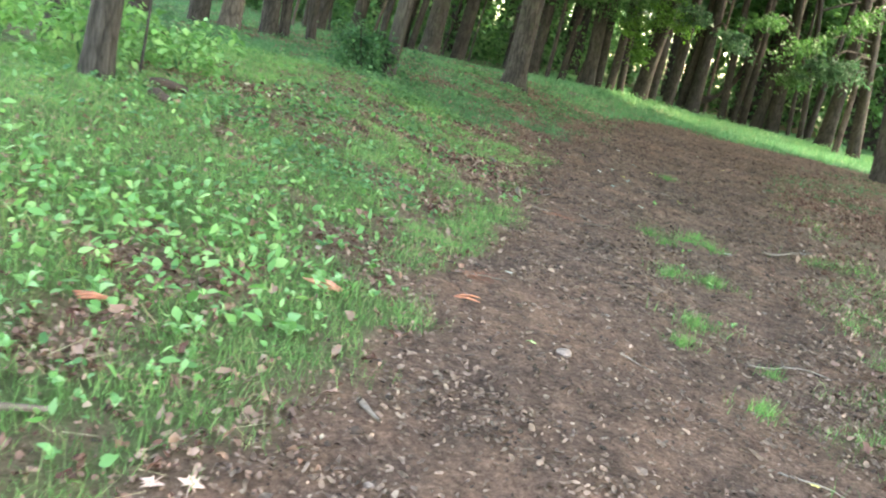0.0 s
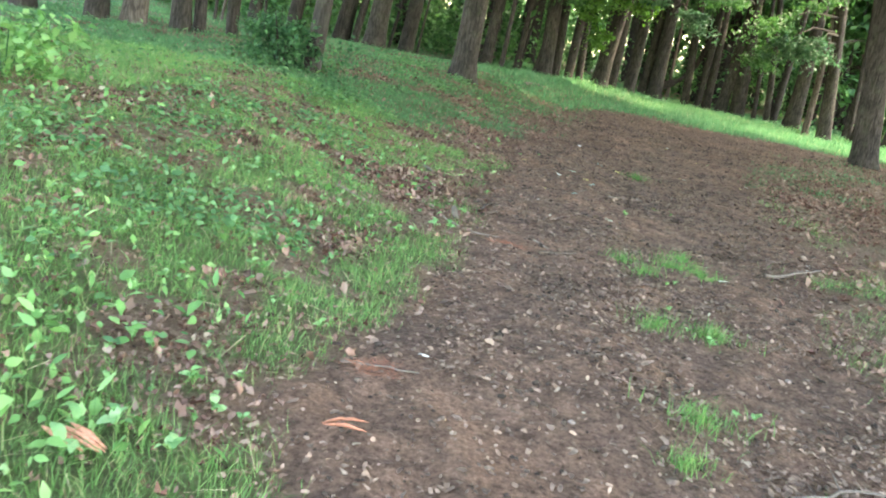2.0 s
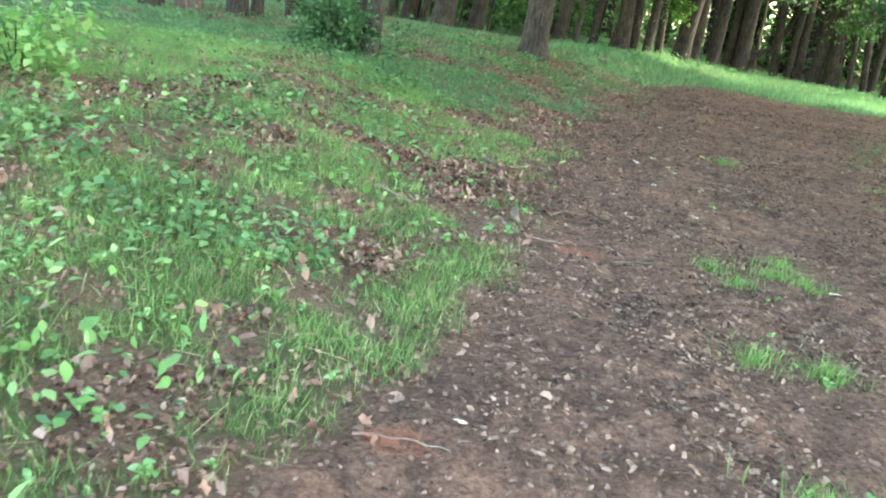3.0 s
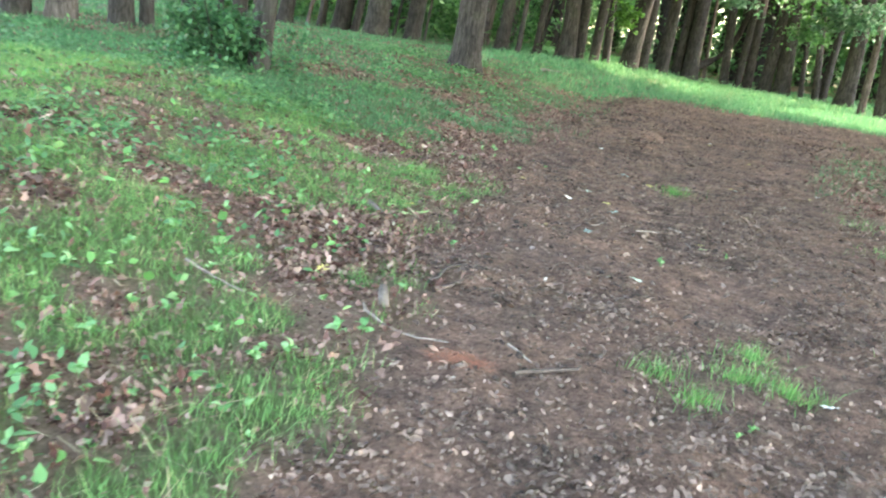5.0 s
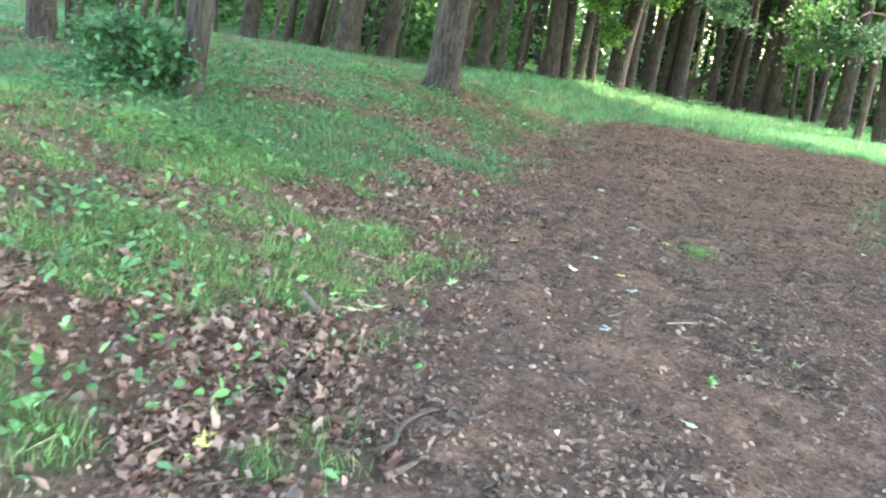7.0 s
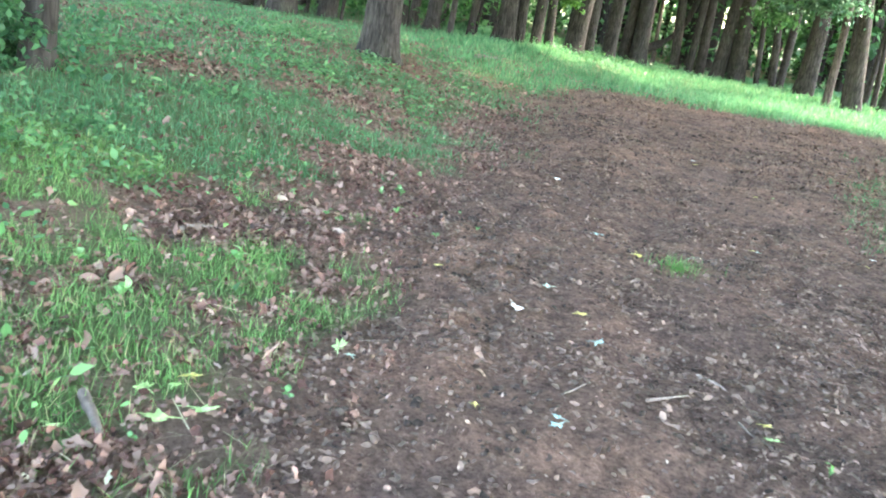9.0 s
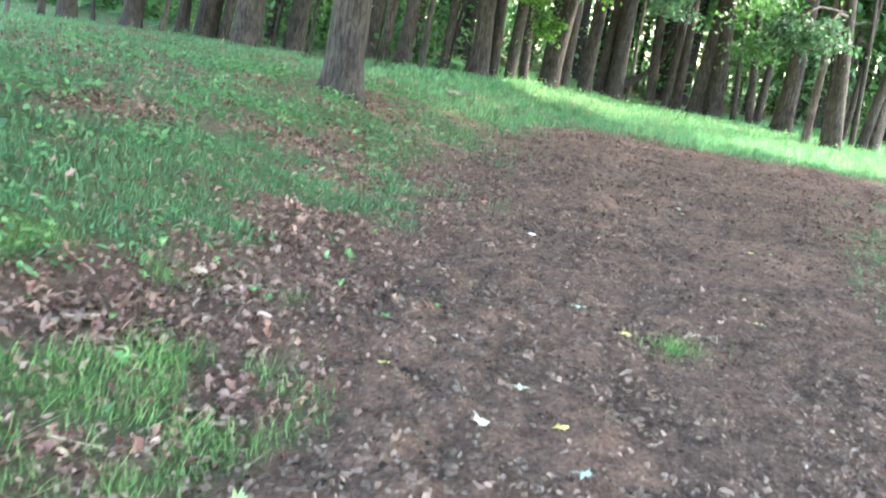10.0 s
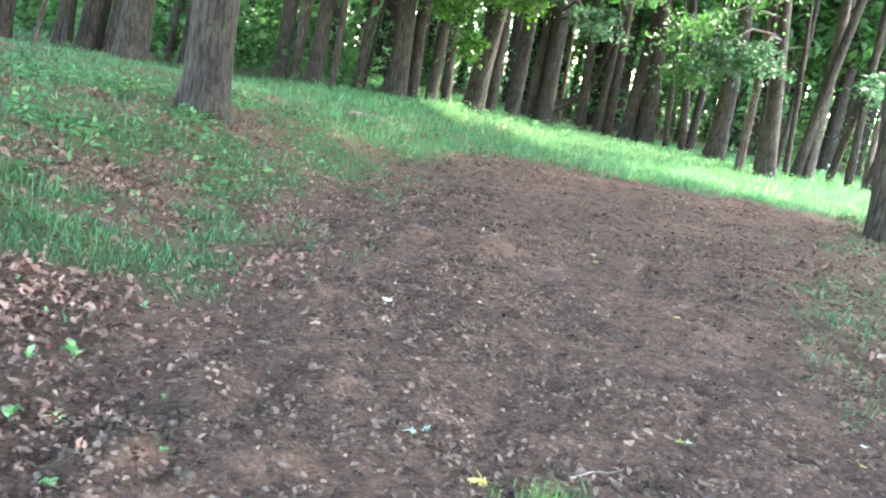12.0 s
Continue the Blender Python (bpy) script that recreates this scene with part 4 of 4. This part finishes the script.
# ---- sticks, fallen leaves and scraps ----
def plain(name, colour, rough=0.8, vary=0.35):
    m, nt, b = material(name, rough)
    n = noise_tex(nt, position(nt), 35.0, 6.0, 0.7)
    lo = tuple(c * (1 - vary) for c in colour)
    hi = tuple(min(1, c * (1 + vary)) for c in colour)
    nt.links.new(ramp(nt, n, [(0.35, lo), (0.65, hi)]), b.inputs["Base Color"])
    bump(nt, b, n, 0.6, 0.004)
    return m


WOOD_GREY = plain("weathered_twig", (0.155, 0.12, 0.10))
WOOD_DARK = plain("damp_twig", (0.10, 0.07, 0.055))
WOOD_PALE = plain("bleached_stick", (0.25, 0.195, 0.16))
ORANGE = plain("orange_split_wood", (0.55, 0.24, 0.15))
RUST = plain("rust_needles", (0.36, 0.14, 0.085))
LEAF_GREEN = plain("fresh_fallen_leaf", (0.42, 0.62, 0.24), 0.5)
LEAF_PALE = plain("pale_leaf_underside", (0.58, 0.68, 0.52), 0.6)
LEAF_YELLOW = plain("yellow_fallen_leaf", (0.75, 0.62, 0.20), 0.5)
LEAF_WHITE = plain("bleached_leaf", (0.85, 0.82, 0.72), 0.6, 0.15)
LEAF_PINK = plain("pinkish_dead_leaf", (0.56, 0.38, 0.32), 0.7)
LEAF_BLUE = plain("bluish_leaf", (0.34, 0.52, 0.46), 0.45)


def on_ground(x, y, lift=0.0):
    return Vector((x, y, float(height(x, y)) + lift))


def stick(ends, thick, mat, label, bend=0.04, seed=0, twig=False):
    q = np.random.default_rng(seed)
    a, b = (Vector((e[0], e[1], 0)) for e in ends)
    d = (b - a)
    n = Vector((-d.y, d.x, 0))
    pts = []
    for f in np.linspace(0, 1, 9):
        p = a + d * f + n * (bend * math.sin(f * math.pi) * 1.6 + q.normal(0, 0.012))
        pts.append(on_ground(p.x, p.y, thick * 0.55 + 0.006))
    ob = thing("stick", label, "stick", Matrix.Translation(pts[0]), "fallen sticks")
    loc = [p - pts[0] for p in pts]
    mesh_part("stem", tube(loc, [thick * (0.55 - 0.28 * f) for f in np.linspace(0, 1, 9)], 8, wobble=0.1, seed=seed), mat, ob)
    if twig:
        t = [loc[4], loc[4] + n * 0.12 + d * 0.06 + Vector((0, 0, 0.012)), loc[4] + n * 0.25 + d * 0.14 + Vector((0, 0, 0.004))]
        mesh_part("side_twig", tube(t, [thick * 0.2, thick * 0.14, thick * 0.07], 6, seed=seed + 1), mat, ob)
    return ob


thin = "thin weathered grey twig lying on the ground"
stick(((1.80, 4.36), (2.56, 4.88)), 0.035, WOOD_GREY, "grey broken stick across the dirt path", 0.0, 1)
stick(((0.28, 0.53), (0.92, 0.70)), 0.02, WOOD_GREY, thin, 0.06, 2, True)
stick(((-0.97, 4.47), (-0.52, 4.17)), 0.016, WOOD_PALE, "curved pale twig beside rusty needles", -0.12, 3)
stick(((-0.23, 3.90), (0.09, 4.03)), 0.028, WOOD_DARK, "short dark stick half sunk in the dirt", 0.03, 4)
stick(((-0.23, 4.20), (-0.13, 4.05)), 0.016, WOOD_PALE, thin, 0.0, 5)
stick(((-0.62, 5.02), (-0.38, 5.50)), 0.026, WOOD_DARK, "dark forked twig on the path", 0.04, 6, True)
stick(((-0.60, 4.86), (-0.44, 5.04)), 0.03, WOOD_DARK, "dark short stick at the path's edge", 0.03, 7)
stick(((-1.88, 4.50), (-1.54, 4.29)), 0.022, WOOD_PALE, "pale straight stick in the weeds", 0.0, 8)
stick(((-1.09, 6.56), (-0.97, 6.34)), 0.042, WOOD_GREY, "thick grey piece of branch among dead leaves", 0.0, 9)
stick(((1.08, 7.11), (1.32, 7.23)), 0.014, WOOD_PALE, thin, 0.0, 10)
stick(((0.70, 7.08), (0.85, 7.19)), 0.010, WOOD_PALE, thin, 0.02, 11)
stick(((-1.19, 8.33), (-1.02, 8.58)), 0.03, WOOD_PALE, "bleached stick among fallen leaves", 0.04, 12)
stick(((1.47, 7.50), (1.57, 7.38)), 0.018, WOOD_PALE, thin, 0.02, 13)
stick(((1.49, 7.06), (1.54, 6.84)), 0.010, WOOD_GREY, thin, 0.06, 14)
stick(((-1.57, 1.16), (-1.22, 1.10)), 0.014, WOOD_GREY, thin, 0.03, 15)
stick(((-0.6, 0.2), (-0.42, 0.05)), 0.012, WOOD_PALE, thin, 0.05, 18)
stick(((-0.05, -0.85), (0.25, -0.98)), 0.012, WOOD_PALE, thin, -0.08, 19)
stick(((-2.0, -1.15), (-1.9, -1.28)), 0.03, WOOD_GREY, "short grey bit of wood at the grass edge", 0.0, 20)
stick(((-3.30, -1.92), (-3.0, -1.75)), 0.035, WOOD_GREY, "thick mossy grey branch under weeds", 0.02, 21)
stick(((2.0, 21.8), (2.7, 22.7)), 0.08, WOOD_GREY, "grey log lying in the grass", 0.0, 22)
stick(((2.2, 9.6), (2.5, 9.75)), 0.014, WOOD_PALE, thin, 0.03, 24)

# rotten wood and a thin pole beside the slim dark tree
ROT = plain("rotten_wood", (0.055, 0.034, 0.026), 0.9, 0.5)
for k, (lx, ly, ang, ln, th) in enumerate(((-4.42, 3.2, 20, 0.32, 0.05), (-4.30, 2.85, -35, 0.26, 0.04))):
    log = thing("rotten_log", "dark brown rotten piece of log beside a tree", "log", Matrix.Translation(on_ground(lx, ly, th * 0.8)) @ pose(0, 0, 0, 0, 0, ang), "rotten logs")
    mesh_part("wood", tube([(0, 0, 0), (0.01, 0, 0), (0.3 * ln, 0.02, 0.01), (0.7 * ln, -0.01, 0.0), (ln, 0.02, -0.01), (ln + 0.01, 0.02, -0.01)], [0.01, th, 1.1 * th, 0.9 * th, 0.7 * th, 0.01], 12, wobble=0.14, seed=30 + k), ROT, log)
sapling = thing("sapling", "thin bare dark sapling stem in the weeds", "sapling", Matrix.Translation(on_ground(-4.68, 3.68, -0.02)))
mesh_part("stem", tube([(0, 0, 0), (0.02, 0, 0.6), (0.05, 0.02, 1.4), (0.10, 0.02, 2.4)], [0.016, 0.014, 0.011, 0.005], 8, seed=33), BARK_DARK, sapling)

# cut branch stub
m0 = on_ground(-0.86, 4.46, 0.035)
stub = thing("branch_stub", "grey cut piece of branch lying in the grass", "branch piece", Matrix.Translation(m0))
mesh_part("wood", tube([(0, 0, 0), (0.0, 0.006, 0.002), (-0.008, 0.08, 0.02), (-0.015, 0.15, 0.05), (-0.015, 0.154, 0.052)], [0.004, 0.026, 0.025, 0.022, 0.003], 12, wobble=0.12, seed=5), WOOD_GREY, stub)

# split orange wood
def splinters(name, label, x, y, ang, length, width, n, mat, seed, lift=0.02):
    q = np.random.default_rng(seed)
    ob = thing(name, label, "wood scrap", Matrix.Translation(on_ground(x, y, lift)) @ pose(0, 0, 0, 0, 0, ang))
    for k in range(n):
        off = (k / max(1, n - 1) - 0.5) * width
        l = length * q.uniform(0.55, 1.0)
        a = Vector((-l / 2 + q.normal(0, 0.02), off, q.uniform(0, 0.012)))
        b = Vector((l / 2 + q.normal(0, 0.02), off + q.normal(0, 0.02), q.uniform(0.0, 0.03)))
        mid = (a + b) / 2 + Vector((0, 0, q.uniform(0.0, 0.015)))
        t = width / n * 0.7
        mesh_part("splinter", tube([a, a.lerp(mid, 0.5), mid, mid.lerp(b, 0.5), b], [t * 0.2, t * 0.8, t, t * 0.7, t * 0.15], 6, wobble=0.15, seed=seed + k), mat, ob)
    return ob


splinters("split_wood", "orange split piece of rotten wood in the grass", -2.33, 0.03, -38, 0.26, 0.08, 6, ORANGE, 3, 0.05)
splinters("split_wood", "reddish strip of wood at the path's edge", -1.52, 0.48, 8, 0.15, 0.035, 3, RUST, 4)
splinters("split_wood", "rust red piece of bark under the weeds", -3.2, -0.95, 10, 0.22, 0.07, 4, RUST, 6, 0.03)
needles_q = np.random.default_rng(12)
for nx0, ny0, rad, cnt in ((-0.45, 3.96, 0.15, 420), (-1.40, 1.12, 0.13, 260)):
    a, d = needles_q.uniform(0, 6.28, cnt), rad * np.sqrt(needles_q.uniform(0, 1, cnt)) * (0.5 + 0.5 * needles_q.uniform(0, 1, cnt))
    px, py = nx0 + d * np.cos(a) * 1.25, ny0 + d * np.sin(a) * 0.8
    place = np.stack([px, py, height(px, py) + needles_q.uniform(0.004, 0.02, cnt)], -1)
    me = scatter("needle_patch", [(-0.012, 0, 0), (0.012, 0, 0), (0.012, 1, 0.02), (-0.012, 1, 0.02)], LEAF_F, place, needles_q.uniform(0.03, 0.08, cnt), needles_q.normal(1.2, 0.7, cnt), needles_q.normal(0, 0.15, cnt), needles_q.normal(0, 0.3, cnt), RUST)
    tagged(new("needle_patch", me), "patch of rust orange needles on the dirt", "needles", kind="stuff")


def lobed_leaf(seed, size):
    """A maple-like leaf: five pointed lobes round the stalk, slightly cupped."""
    q = np.random.default_rng(seed)
    lobes = [(-2.35, 0.55), (-1.9, 0.28), (-1.35, 0.85), (-0.85, 0.42), (-0.42, 0.75), (-0.22, 0.5), (0, 1.05), (0.22, 0.5), (0.42, 0.75), (0.85, 0.42), (1.35, 0.85), (1.9, 0.28), (2.35, 0.55)]
    bm = bmesh.new()
    c = bm.verts.new((0, 0, 0.004))
    ring = []
    for a, rad in lobes:
        rr = size * 0.62 * rad * q.uniform(0.9, 1.1)
        ring.append(bm.verts.new((rr * math.sin(a), rr * math.cos(a), 0.10 * rr + q.normal(0, 0.05) * size)))
    for a, b in zip(ring, ring[1:]):
        bm.faces.new((c, a, b))
    return bm


def fallen_leaf(x, y, size, mat, label, seed, group="fallen leaves"):
    ob = thing("fallen_leaf", label, "leaf", Matrix.Translation(on_ground(x, y, 0.016)) @ pose(0, 0, 0, *np.random.default_rng(seed).normal(0, 9, 2), np.random.default_rng(seed + 1).uniform(0, 360)), group)
    part("blade", lobed_leaf(seed, size), mat, ob)
    mesh_part("stalk", tube([(0, 0, 0.002), (0.004, -0.35 * size, 0.004), (0.012, -0.7 * size, 0.001)], [0.0022, 0.0018, 0.0012], 5, seed=seed), mat, ob)
    return ob


g, pale, yel = "bright green fallen maple leaf on brown litter", "pale leaf lying upside down on the ground", "yellow fallen leaf on the brown ground"
pink = "pinkish tan dead leaf at the path's edge"
white, blue = "bleached whitish leaf on the dirt path", "bluish green leaf trodden into the dirt"
for i, (x, y, size, mat, lab) in enumerate([
        (-0.83, 6.52, 0.13, LEAF_GREEN, g), (-0.92, 6.70, 0.085, LEAF_GREEN, g), (-0.25, 7.29, 0.10, LEAF_GREEN, g), (1.02, 8.09, 0.08, LEAF_YELLOW, "yellow green maple leaf with a long stalk on the path"),
        (0.66, 8.05, 0.10, LEAF_WHITE, white), (1.01, 7.68, 0.08, LEAF_BLUE, blue), (0.61, 6.77, 0.075, LEAF_BLUE, blue), (1.59, 6.93, 0.09, LEAF_GREEN, g), (0.30, 6.9, 0.05, LEAF_YELLOW, yel),
        (0.26, 8.45, 0.05, LEAF_YELLOW, yel), (1.30, 4.0, 0.085, LEAF_WHITE, white), (2.6, 5.2, 0.07, LEAF_WHITE, white), (-1.23, 4.89, 0.08, LEAF_YELLOW, yel), (-0.71, 6.6, 0.12, LEAF_GREEN, g)]):
    fallen_leaf(x, y, size, mat, lab, i + 1)
for i, (x, y, size, mat, lab) in enumerate([
        (-0.83, 6.75, 0.07, LEAF_GREEN, g), (-1.15, 0.03, 0.055, LEAF_GREEN, g), (-1.19, 1.30, 0.045, LEAF_WHITE, white), (0.63, 6.84, 0.06, LEAF_BLUE, blue), (1.62, 7.06, 0.06, LEAF_YELLOW, yel), (1.75, 9.48, 0.06, LEAF_YELLOW, yel),
        (1.56, 9.83, 0.055, LEAF_BLUE, blue), (1.67, 11.7, 0.09, LEAF_WHITE, white), (2.9, 10.05, 0.06, LEAF_YELLOW, yel), (3.85, 12.1, 0.06, LEAF_YELLOW, yel), (3.9, 14.0, 0.08, LEAF_WHITE, white), (0.75, 5.65, 0.07, LEAF_PALE, pale),
        (-0.2, 7.2, 0.06, LEAF_PALE, pale), (0.9, 8.4, 0.07, LEAF_PALE, pale)]):
    fallen_leaf(x, y, size, mat, lab, i + 40)

for i, (x, y, size, mat, lab) in enumerate([
        (-1.23, 4.94, 0.085, LEAF_YELLOW, yel), (-1.24, 4.99, 0.075, LEAF_YELLOW, yel), (1.80, 9.51, 0.085, LEAF_YELLOW, yel), (1.64, 9.93, 0.075, LEAF_BLUE, blue), (3.95, 10.11, 0.06, LEAF_WHITE, white), (3.77, 9.88, 0.06, LEAF_YELLOW, yel), (0.20, 9.66, 0.07, LEAF_GREEN, g), (2.97, 10.08, 0.06, LEAF_PALE, pale), (4.05, 12.11, 0.05, LEAF_GREEN, g), (3.75, 13.56, 0.06, LEAF_YELLOW, yel), (-2.56, -2.01, 0.1, LEAF_PINK, pink), (-2.45, -2.00, 0.1, LEAF_PINK, pink), (0.06, -0.98, 0.06, LEAF_YELLOW, yel), (2.43, 4.82, 0.07, LEAF_WHITE, white), (-0.79, 6.84, 0.1, LEAF_YELLOW, yel), (-1.13, 6.37, 0.08, LEAF_GREEN, g)]):
    fallen_leaf(x, y, size, mat, lab, i + 70)

# stones
def stone(x, y, size, seed):
    bm = bmesh.new()
    bmesh.ops.create_icosphere(bm, subdivisions=2, radius=size)
    for v in bm.verts:
        v.co *= 1 + 0.35 * (noise.noise(v.co / size * 0.9 + Vector((seed, 0, 0))))
        v.co.z *= 0.55
    ob = thing("stone", "small pinkish grey stone lying in the dirt", "stone", Matrix.Translation(on_ground(x, y, size * 0.2)) @ pose(0, 0, 0, 0, 0, seed * 40), "stones")
    part("rock", bm, STONE, ob)


STONE = plain("path_stone", (0.24, 0.18, 0.155), 0.85)
for i, (x, y, size) in enumerate([(-0.97, -0.04, 0.045), (0.05, -1.3, 0.02), (-1.9, -1.75, 0.02), (-0.55, 0.9, 0.018), (0.9, 1.9, 0.02), (1.9, 6.2, 0.025), (0.1, 6.1, 0.022)]):
    stone(x, y, size, i + 1)
